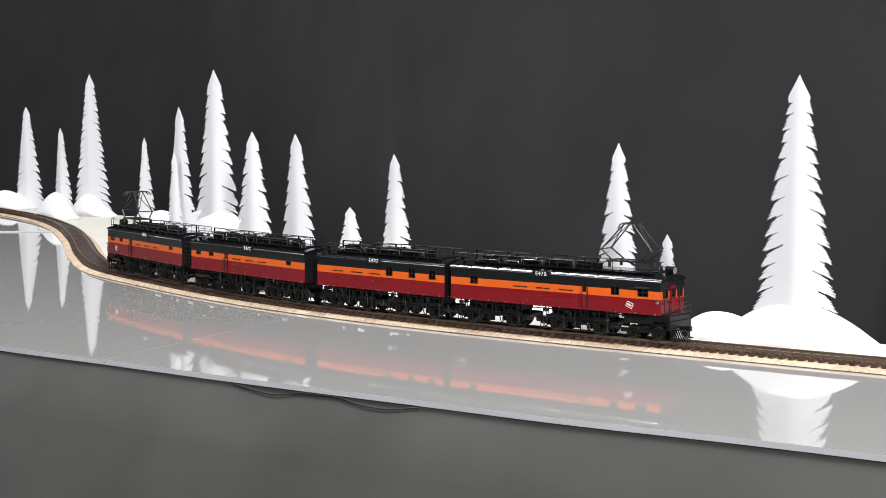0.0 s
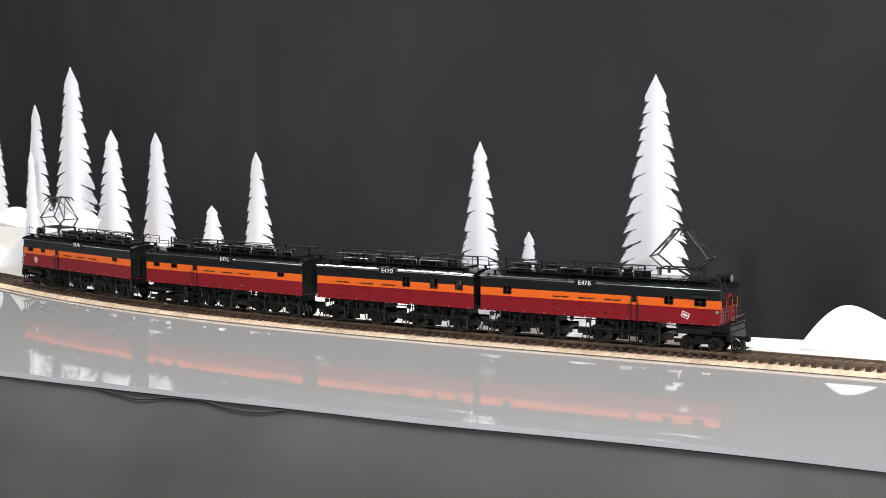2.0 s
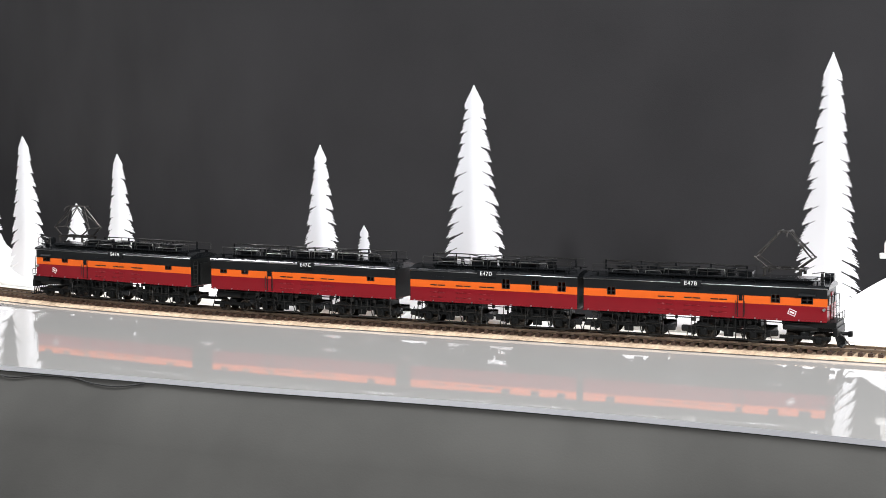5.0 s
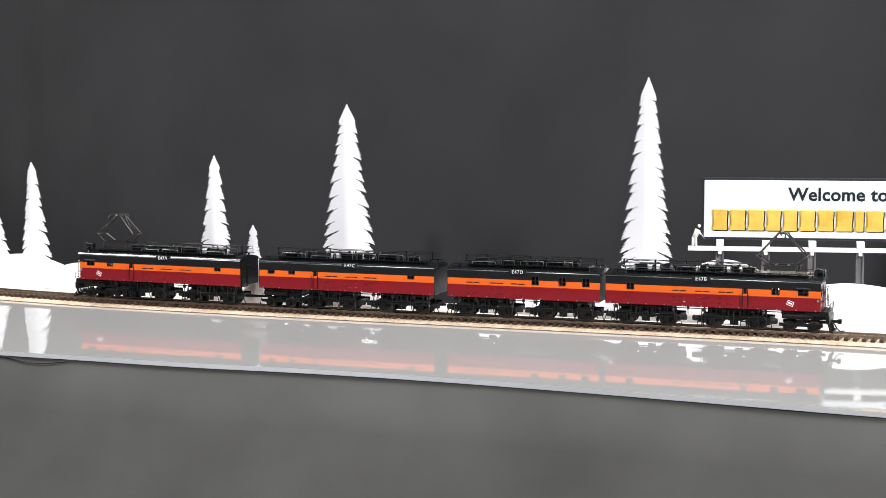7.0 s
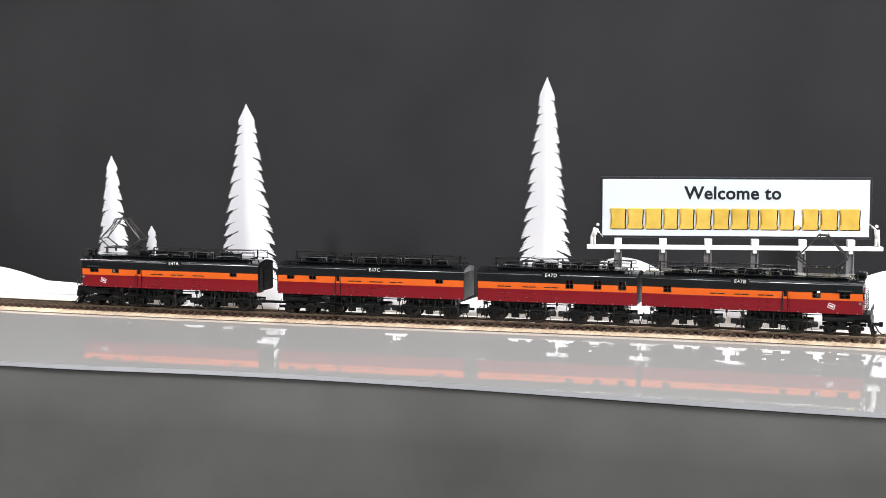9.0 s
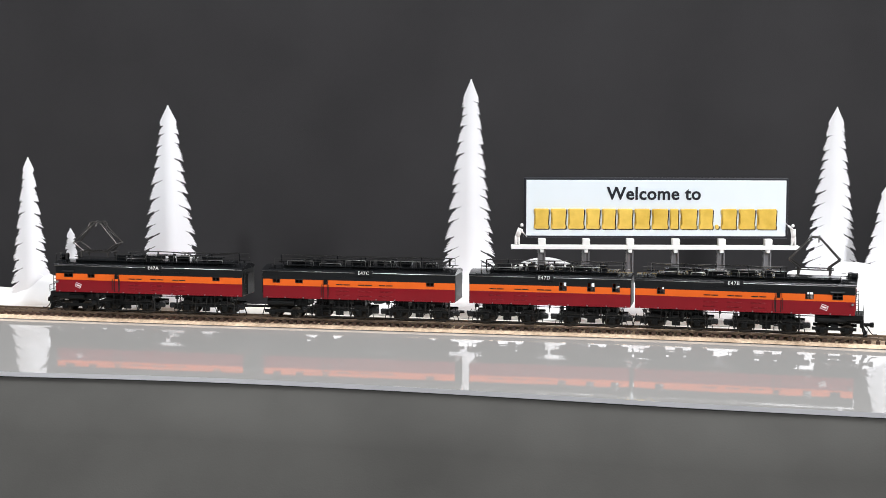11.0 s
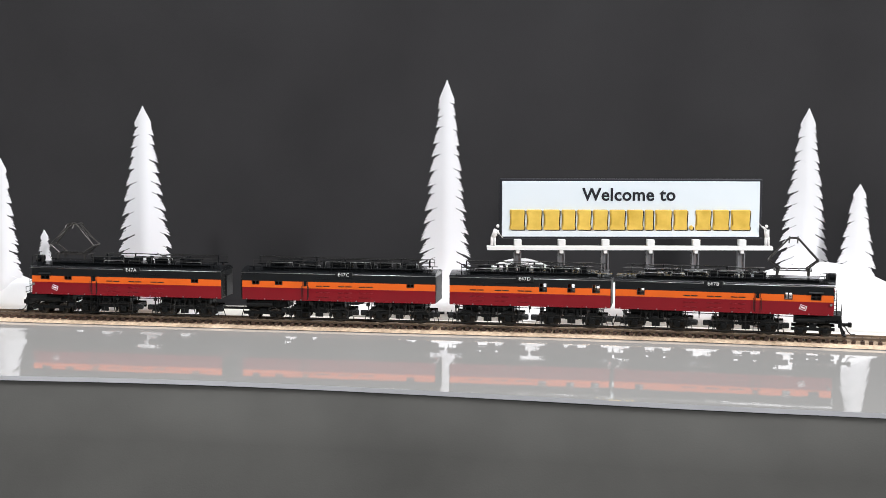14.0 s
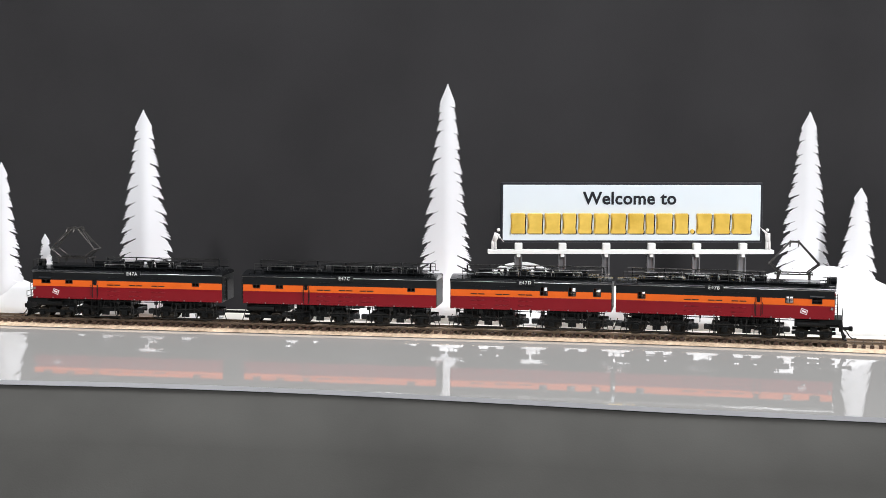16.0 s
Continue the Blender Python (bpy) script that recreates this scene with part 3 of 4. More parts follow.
def window(body, x, w0, w1, name="window", w=0.0062, label="small window with dark sashes"):
    """Sashes in an opening through the body side: two panes, or four where it is tall."""
    y = -HW - 0.0002
    bm = bm_new()
    for sx in (-1, 1):
        box(bm, x + sx * w / 2 - 0.00025, x + sx * w / 2 + 0.00025, y - 0.0001, y + 0.0006, w0, w1)
    for z in (w0, w1 - 0.0004):
        box(bm, x - w / 2, x + w / 2, y - 0.0001, y + 0.0006, z, z + 0.0004)
    win = part(name, bm, M_SASH, body, label)
    part("mullion", box(bm_new(), x - 0.0004, x + 0.0004, y - 0.0001, y + 0.0004, w0 + 0.0004, w1 - 0.0004), M_SASH, win)
    levels = [w0 + 0.0004, w1 - 0.0004]
    if w1 - w0 > 0.0045:
        mid_z = w0 + (w1 - w0) * 0.46
        levels = [w0 + 0.0004, mid_z, w1 - 0.0004]
        part("meeting_rail", box(bm_new(), x - w / 2, x + w / 2, y, y + 0.0005, mid_z - 0.0003, mid_z + 0.0003), M_SASH, win)
    for sx in (-1, 1):
        xa, xb = sorted((x + sx * 0.0004, x + sx * (w / 2 - 0.0003)))
        for za, zb in zip(levels, levels[1:]):
            part("pane", box(bm_new(), xa, xb, y + 0.0002, y + 0.0004, za, zb), M_PANE, win)
    return win


def truck(unit, xs, r, lead):
    """Side frames, springs and rigging round the axles; the wheels turn on their own."""
    x0, x1 = min(xs) - 0.012, max(xs) + 0.012
    fr = part("truck_frame", box(bm_new(), x0, x1, -0.0135, -0.0122, r + 0.0014, r + 0.0036, 0.0003), M_FRAME, unit, "black riveted truck side frame")
    bm = bm_new()
    box(bm, x0, x1, 0.0122, 0.0135, r + 0.0010, r + 0.0042, 0.0003)
    for x in (x0 + 0.002, (x0 + x1) / 2, x1 - 0.002):
        box(bm, x - 0.0018, x + 0.0018, -0.0125, 0.0125, r + 0.0006, r + 0.0030)
    # underside of the frame, stepped
    for sy in (-1, 1):
        box(bm, (x0 + x1) / 2 - 0.0035, (x0 + x1) / 2 + 0.0035, sy * 0.0128 - 0.0009, sy * 0.0128 + 0.0009, r - 0.0026, r + 0.0012, 0.0003)
        box(bm, x0, x0 + 0.006, sy * 0.0128 - 0.0007, sy * 0.0128 + 0.0007, r - 0.0015, r + 0.0012, 0.0003)
        box(bm, x1 - 0.006, x1, sy * 0.0128 - 0.0007, sy * 0.0128 + 0.0007, r - 0.0015, r + 0.0012, 0.0003)
    part("frame_bracing", bm, M_FRAME, fr)
    for x in xs:
        bm = bm_new()
        box(bm, x - 0.0026, x + 0.0026, -0.0152, -0.0120, r - 0.0026, r + 0.0028, 0.0005)
        disc(bm, x, -0.0160, -0.0150, r, 0.0016, 12)
        part("journal_box", bm, M_FRAME, fr)
        bm = bm_new()
        for k in range(4):
            box(bm, x - 0.0062 + k * 0.0012, x + 0.0062 - k * 0.0012, -0.0150, -0.0132, r + 0.0046 + k * 0.0006, r + 0.0051 + k * 0.0006)
        rod(bm, (x - 0.0060, -0.0141, r + 0.0030), (x - 0.0060, -0.0141, r + 0.0056), 0.0004, 5)
        rod(bm, (x + 0.0060, -0.0141, r + 0.0030), (x + 0.0060, -0.0141, r + 0.0056), 0.0004, 5)
        part("leaf_spring", bm, M_FRAME, fr)
        for sx in (-1, 1):
            bm = bm_new()
            bx = x + sx * (r + 0.0012)
            box(bm, bx - 0.0008, bx + 0.0008, -0.0112, -0.0080, r - 0.0028, r + 0.0026, 0.0004)
            rod(bm, (bx, -0.0105, r + 0.0024), (bx - sx * 0.0010, -0.0105, Z0 + 0.0005), 0.0004, 5)
            part("brake_shoe", bm, M_FRAME, fr)
    bm = bm_new()
    rod(bm, (x0, -0.0118, r - 0.0042), (x1, -0.0118, r - 0.0042), 0.00045, 6)
    for x in xs:
        rod(bm, (x - r - 0.001, -0.0118, r - 0.0042), (x - r - 0.001, -0.0110, r + 0.001), 0.0004, 5)
        rod(bm, (x + r + 0.001, -0.0118, r - 0.0042), (x + r + 0.001, -0.0110, r + 0.001), 0.0004, 5)
    # wheel guard wires and sand pipes
    for x, sx in ((x0, -1), (x1, 1)):
        rod(bm, (x, -0.0130, r + 0.0020), (x + sx * 0.0012, -0.0118, 0.0016), 0.00035, 5)
    part("brake_rigging", bm, M_WIRE, fr)
    rnd = random.Random(int(x0 * 10000) + 7)
    bm = bm_new()
    n = 9
    for k in range(n):
        x = x0 + (x1 - x0) * (k + rnd.uniform(0.2, 0.8)) / n
        y = -rnd.uniform(0.0118, 0.0158)
        rod(bm, (x, y, Z0 + 0.0003), (x + rnd.uniform(-0.0025, 0.0025), y, r + rnd.uniform(-0.001, 0.0036)), 0.00038, 5)
        if k % 3 == 0:
            box(bm, x - 0.0016, x + 0.0016, y - 0.0006, y + 0.0012, Z0 - 0.0042, Z0 - 0.0012, 0.0003)
    rod(bm, (x0 + 0.003, -0.0146, r + 0.0044), (x1 - 0.003, -0.0146, r + 0.0044), 0.0003, 5)
    rod(bm, (x0 + 0.003, -0.0150, 0.0026), (x1 - 0.003, -0.0150, 0.0026), 0.0003, 5)
    for x in (x0 + 0.003, (x0 + x1) / 2, x1 - 0.003):
        rod(bm, (x, -0.0150, 0.0026), (x, -0.0140, r + 0.002), 0.0003, 5)
    part("truck_rigging", bm, M_WIRE, fr)
    if lead:
        for xa, xb in ((x0 - 0.0056, x0 + 0.0015), (x1 - 0.0015, x1 + 0.0056)):
            bm = box(bm_new(), xa, xb, -0.0120, -0.0088, r - 0.0008, r + 0.0040, 0.0011)
            box(bm, xa + 0.001, xb - 0.001, -0.0126, -0.0115, r + 0.0006, r + 0.0026, 0.0004)
            part("truck_buffer", bm, M_BLACK, fr, "black rounded hinge block")
    bm = box(bm_new(), x0 + 0.0075, x1 - 0.0075, -0.0098, 0.0098, 0.0118, Z0 - 0.0006, 0.0006)
    part("bolster", bm, M_FRAME, fr)
    bm = bm_new()
    for sx in (-1, 1):
        c = (x0 + x1) / 2
        rod(bm, (c + sx * 0.0050, -0.0128, r + 0.0030), (c + sx * 0.0050, -0.0128, Z0 - 0.0022), 0.0014, 10)
        for k in range(4):
            rod(bm, (c + sx * 0.0050, -0.0128, r + 0.0040 + k * 0.0014), (c + sx * 0.0050, -0.0128, r + 0.0046 + k * 0.0014), 0.0019, 10)
    part("coil_spring", bm, M_FRAME, fr)
    bm = bm_new()
    for x in xs:
        for sx in (-1, 1):
            tube(bm, [(x + sx * 0.0090, -0.0148, Z0 - 0.001), (x + sx * 0.0092, -0.0152, r + 0.004), (x + sx * 0.0080, -0.0140, 0.0040), (x + sx * 0.0074, -0.0105, 0.0020)], 0.0004, 5)
    part("sand_pipe", bm, M_WIRE, fr)
    return fr


WHEEL_MESHES = {}


def wheelset(unit, x, r):
    """Axle with two flanged, spoked wheels."""
    key = round(r, 5)
    if key not in WHEEL_MESHES:
        bm = bm_new()
        rod(bm, (0, -0.0115, 0), (0, 0.0115, 0), 0.0011, 8)
        for sy in (-1, 1):
            # rim ring
            prof = [(r * 0.80, sy * 0.0075), (r * 0.80, sy * 0.0098), (r, sy * 0.0098), (r, sy * 0.0078), (r + 0.0007, sy * 0.0075), (r + 0.0007, sy * 0.0072), (r * 0.80, sy * 0.0072)]
            n = 28
            rings = [[bm.verts.new((a * math.cos(2 * math.pi * k / n), y, a * math.sin(2 * math.pi * k / n))) for a, y in prof] for k in range(n)]
            for k in range(n):
                a, b = rings[k], rings[(k + 1) % n]
                for i in range(len(prof)):
                    j = (i + 1) % len(prof)
                    bm.faces.new((a[i], a[j], b[j], b[i]))
            rod(bm, (0, sy * 0.0070, 0), (0, sy * 0.0102, 0), r * 0.24, 14)
            rod(bm, (0, sy * 0.0078, 0), (0, sy * 0.0083, 0), r * 0.82, 24)
            spokes = 10 if r > 0.006 else 6
            for k in range(spokes):
                a = 2 * math.pi * k / spokes
                rod(bm, (r * 0.15 * math.cos(a), sy * 0.0086, r * 0.15 * math.sin(a)), (r * 0.84 * math.cos(a), sy * 0.0086, r * 0.84 * math.sin(a)), r * 0.065, 5)
        bmesh.ops.recalc_face_normals(bm, faces=bm.faces[:])
        me = bpy.data.meshes.new("wheelset")
        bm.to_mesh(me)
        bm.free()
        me.materials.append(M_WHEEL)
        WHEEL_MESHES[key] = me
    ob = new("wheelset", WHEEL_MESHES[key])
    ob.parent = unit
    ob.matrix_local = pose(x, 0, r)
    return ob


def shell_ring(x0, x1, hw, z0, z1, bevel):
    return box(bm_new(), x0, x1, -hw, hw, z0, z1, bevel)


def roof_mesh(x0, x1):
    bm = bm_new()
    prof = [(-HW - 0.0006, 0.0425), (-HW - 0.0007, 0.0437), (-HW + 0.0002, 0.0446)]
    for k in range(1, 8):
        a = k / 8
        prof.append((-HW + 2 * HW * a, 0.0446 + 0.0028 * math.sin(math.pi * a)))
    prof += [(HW - 0.0002, 0.0446), (HW + 0.0007, 0.0437), (HW + 0.0006, 0.0425)]
    a = [bm.verts.new((x0, y, z)) for y, z in prof]
    b = [bm.verts.new((x1, y, z)) for y, z in prof]
    n = len(prof)
    for i in range(n):
        j = (i + 1) % n
        bm.faces.new((a[i], a[j], b[j], b[i]))
    bm.faces.new(list(reversed(a)))
    bm.faces.new(b)
    bmesh.ops.recalc_face_normals(bm, faces=bm.faces[:])
    return bm


def roof_gear(unit, roof, x0, x1, seed, panto):
    rnd = random.Random(seed)
    # raised hatch deck
    d0, d1 = x0 + 0.017, x1 - 0.012
    bm = box(bm_new(), d0, d1, -0.0108, 0.0108, 0.0455, 0.0488, 0.0006)
    part("hatch_deck", bm, M_ROOF, roof, "raised black roof deck")
    n = 0
    x = d0 + 0.012
    while x < d1 - 0.008:
        if panto is None or abs(x - panto) > 0.019:
            kind = n % 3
            bm = bm_new()
            if kind == 0:
                box(bm, x - 0.0050, x + 0.0050, -0.0095, -0.0020, 0.0488, 0.0525, 0.0005)
                box(bm, x - 0.0058, x + 0.0058, -0.0102, -0.0013, 0.0520, 0.0528, 0.0002)
                part("resistor_vent", bm, M_ROOF, roof)
            elif kind == 1:
                for k in range(3):
                    rod(bm, (x, -0.0078, 0.0488 + k * 0.0013), (x, -0.0078, 0.0498 + k * 0.0013), 0.0017 - 0.0002 * k, 10)
                    rod(bm, (x + 0.004, 0.005, 0.0488 + k * 0.0013), (x + 0.004, 0.005, 0.0498 + k * 0.0013), 0.0017 - 0.0002 * k, 10)
                rod(bm, (x - 0.004, -0.0078, 0.0532), (x + 0.006, -0.0060, 0.0536), 0.0008, 6)
                part("insulator", bm, M_ROOF, roof)
            else:
                box(bm, x - 0.0032, x + 0.0032, -0.0100, -0.0045, 0.0488, 0.0512, 0.0004)
                rod(bm, (x - 0.003, -0.0072, 0.0522), (x + 0.0035, -0.0072, 0.0540), 0.0012, 8)
                disc(bm, x, -0.0102, -0.0040, 0.0522, 0.0020, 12)
                part("switch_gear", bm, M_ROOF, roof)
        n += 1
        x += rnd.uniform(0.0080, 0.0125)
    # running boards
    for sy in (-1, 1):
        bm = box(bm_new(), x0 + 0.006, x1 - 0.003, sy * 0.0138 - 0.0018, sy * 0.0138 + 0.0018, 0.0478, 0.0483)
        for k in range(12):
            xx = x0 + 0.01 + (x1 - x0 - 0.018) * k / 11
            box(bm, xx - 0.0003, xx + 0.0003, sy * 0.0138 - 0.0016, sy * 0.0138 + 0.0016, 0.0455, 0.0479)
        part("running_board", bm, M_ROOF, roof)
    # handrails: bent rods on stanchions
    for sy in (-1, 1):
        bm = bm_new()
        y = sy * 0.0150
        stretches = [(x0 + 0.010, x1 - 0.006)] if panto is None else ([(panto + 0.024, x1 - 0.004)] if panto < 0 else [(x0 + 0.006, panto - 0.024)])
        for a, b in stretches:
            k = max(3, int((b - a) / 0.0135))
            zz = 0.0542
            for i in range(k + 1):
                xx = a + (b - a) * i / k
                rod(bm, (xx, y, 0.0480), (xx, y, zz), 0.00028, 5)
            rod(bm, (a, y, zz), (b, y, zz), 0.00030, 5)
            rod(bm, (a, y, 0.0518), (b, y, 0.0518), 0.00022, 5)
        part("handrail", bm, M_WIRE, roof)
    # conduits, drums and grid banks over the deck
    x = d0 + 0.004
    while x < d1 - 0.010:
        span = rnd.uniform(0.010, 0.026)
        e = min(x + span, d1 - 0.004)
        if panto is None or e < panto - 0.016 or x > panto + 0.016:
            zc, yc = rnd.choice((0.0502, 0.0520, 0.0534)), -rnd.uniform(0.0108, 0.0124)
            bm = tube(bm_new(), [(x, yc, 0.0480), (x + 0.0006, yc, zc), (x + 0.0016, yc, zc), (e - 0.0016, yc, zc), (e - 0.0006, yc, zc), (e, yc, 0.0480)], 0.00036, 6)
            part("conduit", bm, M_PIPE, roof, "bare metal conduit", smooth=True)
            if span > 0.018:
                c = (x + e) / 2
                bm = rod(bm_new(), (c - 0.0036, -0.0085, 0.0516), (c + 0.0036, -0.0085, 0.0516), 0.0025, 14)
                for k in (-0.0030, 0.0, 0.0030):
                    rod(bm, (c + k - 0.0003, -0.0085, 0.0516), (c + k + 0.0003, -0.0085, 0.0516), 0.0028, 14)
                part("drum", bm, M_ROOF, roof, smooth=False)
            else:
                bm = bm_new()
                for k in range(6):
                    xx = x + 0.002 + k * 0.0012
                    box(bm, xx - 0.0002, xx + 0.0002, -0.0090, 0.0020, 0.0488, 0.0528)
                box(bm, x + 0.001, x + 0.009, -0.0094, -0.0088, 0.0488, 0.0494)
                part("grid_bank", bm, M_ROOF, roof)
        x = e + rnd.uniform(0.001, 0.006)
    # seams and rivet strips across the arched roof edge
    for k in range(int((x1 - x0) / 0.0125)):
        xx = x0 + 0.006 + k * 0.0125
        bm = box(bm_new(), xx - 0.0003, xx + 0.0003, -HW - 0.0004, -0.0150, 0.0444, 0.0458)
        part("roof_rib", bm, M_ROOF, roof)
    # bus bar along the roof
    run = []
    for i in range(13):
        xx = x0 + 0.012 + (x1 - x0 - 0.02) * i / 12
        if panto is None or abs(xx - panto) > 0.018:
            run.append((xx, 0.002 + rnd.uniform(-0.002, 0.002), 0.0548 + rnd.uniform(-0.0006, 0.0012)))
    if panto is not None and panto > 0:
        run = [p for p in run if p[0] < panto]
    elif panto is not None:
        run = [p for p in run if p[0] > panto]
    bm = tube(bm_new(), run, 0.00045, 6)
    for p in run[::2]:
        part("bus_insulator", rod(bm_new(), (p[0], p[1], 0.0486), p, 0.0007, 8), M_ROOF, roof)
    part("bus_bar", bm, M_WIRE, roof)


def loco_unit(code, x0, x1, windows, door, louvres, cab, emblem, drivers, ponies, panto, nose, links, sash, label):
    """One boxcab unit; x runs forward from the lettering, z up from the rail top."""
    unit = thing("boxcab_locomotive", unit_pose(S_STOP), label, "locomotive", "coupled boxcab units")
    body = part("body", shell_ring(x0, x1, HW, Z0, ZM, 0.0004), M_MAROON, unit, "maroon lower body side")
    w0, w1 = sash
    holes = sorted([(x - 0.0031, x + 0.0031) for x in windows] + ([(cab - 0.0040, cab + 0.0040)] if cab is not None else []))
    for nm, mt, lb, za, zb in (("stripe", M_ORANGE, "orange band round the body", ZM, ZO), ("letter_board", M_BLACK, "black upper body side", ZO, ZR)):
        bm = bm_new()
        ha_z, hb_z = min(max(w0, za), zb), min(max(w1, za), zb)
        for sa, sb in ((za, ha_z), (hb_z, zb)):
            if sb - sa > 0.00005:
                box(bm, x0 + 0.0001, x1 - 0.0001, -HW + 0.0001, HW - 0.0001, sa, sb)
        if hb_z - ha_z > 0.00005:
            for sy in (-1, 1):
                a = x0 + 0.0001
                for ha, hb in holes + [(x1 - 0.0001, 0)]:
                    box(bm, a, ha, min(sy * (HW - 0.0001), sy * (HW - 0.0011)), max(sy * (HW - 0.0001), sy * (HW - 0.0011)), ha_z, hb_z)
                    a = hb
            for xe in (x0 + 0.0001, x1 - 0.0011):
                box(bm, xe, xe + 0.0010, -HW + 0.0012, HW - 0.0012, ha_z, hb_z)
        part(nm, bm, mt, body, lb)
    roof = part("roof", roof_mesh(x0 - (0.0012 if nose < 0 else 0.0004), x1 + (0.0012 if nose > 0 else 0.0004)), M_ROOF, unit, "gloss black arched roof", smooth=False)
    # gutter strip, bright metal standing in for its highlight line, and base strip
    bm = rod(bm_new(), (x0 - 0.0003, -HW - 0.0006, 0.0429), (x1 + 0.0003, -HW - 0.0006, 0.0429), 0.00034, 14)
    part("gutter", bm, M_GLINT, body, "black gutter edge with its highlight put in as bright metal", smooth=True)
    bm = box(bm_new(), x0, x1, -HW - 0.0005, -HW, Z0, Z0 + 0.0009)
    part("sill_strip", bm, M_MAROON, body)
    bm = bm_new()
    k = int((x1 - x0) / 0.016)
    for i in range(k + 1):
        xx = x0 + 0.004 + (x1 - x0 - 0.008) * i / k
        box(bm, xx - 0.0005, xx + 0.0005, -HW - 0.0009, -HW, Z0 + 0.0002, Z0 + 0.0011)
    # pale metal on the lugs paints the sill's highlight
    part("sill_lug", bm, M_GLINT, body)
    text_mesh("lettering", code, 0.0043, M_WHITE, body, pose(0, -HW - 0.0014, 0.0428, 90), 0.0002, "white unit lettering", 1.15, 0.0)
    bm = box(bm_new(), -0.0078, 0.0078, -HW - 0.0013, -HW + 0.001, 0.0402, 0.0450)
    part("letter_panel", bm, M_BLACK, body)
    for x in windows:
        window(body, x, w0, w1)
    if door is not None:
        bm = box(bm_new(), door - 0.0024, door + 0.0024, -HW - 0.0004, -HW + 0.0002, Z0 + 0.0016, ZM)
        dr = part("door", bm, M_MAROON, body, "narrow side door")
        box(bm := bm_new(), door - 0.0024, door + 0.0024, -HW - 0.0004, -HW + 0.0002, ZM, ZO)
        part("door_stripe", bm, M_ORANGE, dr)
        for sx in (-1, 1):
            bm = box(bm_new(), door + sx * 0.0021 - 0.0003, door + sx * 0.0021 + 0.0003, -HW - 0.0006, -HW, Z0 + 0.001, ZO + 0.0005)
            part("door_jamb", bm, M_BLACK, dr)
        bm = box(bm_new(), door - 0.0014, door + 0.0014, -HW - 0.0007, -HW, 0.0318, 0.0362)
        part("door_window", bm, M_GLASS, dr)
        bm = bm_new()
        rod(bm, (door - 0.0033, -HW - 0.0016, Z0 + 0.003), (door - 0.0033, -HW - 0.0016, ZM + 0.002), 0.00025, 5)
        rod(bm, (door + 0.0033, -HW - 0.0016, Z0 + 0.003), (door + 0.0033, -HW - 0.0016, ZM + 0.002), 0.00025, 5)
        part("grab_rail", bm, M_WIRE, dr)
        bm = bm_new()
        for zz in (0.0030, 0.0075, 0.0120):
            box(bm, door - 0.0035, door + 0.0035, -HW - 0.0006, -HW + 0.003, zz, zz + 0.0006)
        for sx in (-1, 1):
            box(bm, door + sx * 0.0033 - 0.0003, door + sx * 0.0033 + 0.0003, -HW - 0.0004, -HW + 0.0004, 0.0030, Z0)
        part("step_ladder", bm, M_FRAME, unit, "black side steps")
    for lx in louvres:
        for zz in (0.0222, 0.0262, 0.0318):
            bm = bm_new()
            for sx in (-1, 1):
                xx = lx + sx * 0.0033
                rod(bm, (xx - 0.0028, -HW - 0.0001, zz + 0.0003), (xx + 0.0028, -HW - 0.0001, zz + 0.0003), 0.00042, 10)
            part("louvre", bm, M_BLACK if zz > 0.03 else M_MAROON, body, smooth=True)
        bm = box(bm_new(), lx - 0.0055, lx + 0.0055, -HW - 0.0005, -HW + 0.0002, 0.0385, 0.0390)
        part("louvre", bm, M_BLACK, body)
    if cab is not None:
        cw = window(body, cab, w0, w1, "cab_window", 0.0080, "cab side window under a black visor")
        part("cab_lining", box(bm_new(), cab - 0.006, cab + 0.006, -HW + 0.004, -HW + 0.005, w0 - 0.001, w1 + 0.001), M_SASH, cw)
        bm = bm_new()
        vs = [bm.verts.new(p) for p in ((cab - 0.006, -HW - 0.0002, 0.0386), (cab + 0.006, -HW - 0.0002, 0.0386), (cab + 0.006, -HW - 0.0028, 0.0372), (cab - 0.006, -HW - 0.0028, 0.0372))]
        f = bm.faces.new(vs)
        ex = bmesh.ops.extrude_face_region(bm, geom=[f])
        bmesh.ops.translate(bm, verts=[v for v in ex["geom"] if isinstance(v, bmesh.types.BMVert)], vec=(0, 0, 0.0005))
        bmesh.ops.recalc_face_normals(bm, faces=bm.faces[:])
        part("visor", bm, M_BLACK, cw)
    if emblem is not None:
        em = Matrix.Translation((emblem, -HW - 0.0004, 0.0250)) @ pose(0, 0, 0, 0, 20, 0)
        bm = bm_new()
        box(bm, -0.0034, 0.0034, -0.0002, 0.0003, -0.0024, 0.0024)
        ob = part("emblem", bm, M_WHITE, body, "white tilted rectangular emblem")
        ob.matrix_local = em @ Matrix.Scale(0.85, 4) @ Matrix.Shear("XZ", 4, (0.25, 0))
        bm = bm_new()
        box(bm, -0.0028, 0.0028, -0.0003, -0.0001, -0.0018, 0.0018)
        part("emblem_field", bm, M_EMBLEM, ob)
        bm = bm_new()
        box(bm, -0.0021, 0.0021, -0.0004, -0.0001, -0.0007, 0.0008)
        part("emblem_bar", bm, M_WHITE, ob)
    roof_gear(unit, roof, x0, x1, x1 * 1000, panto)
    if panto is not None:
        pantograph(unit, panto)
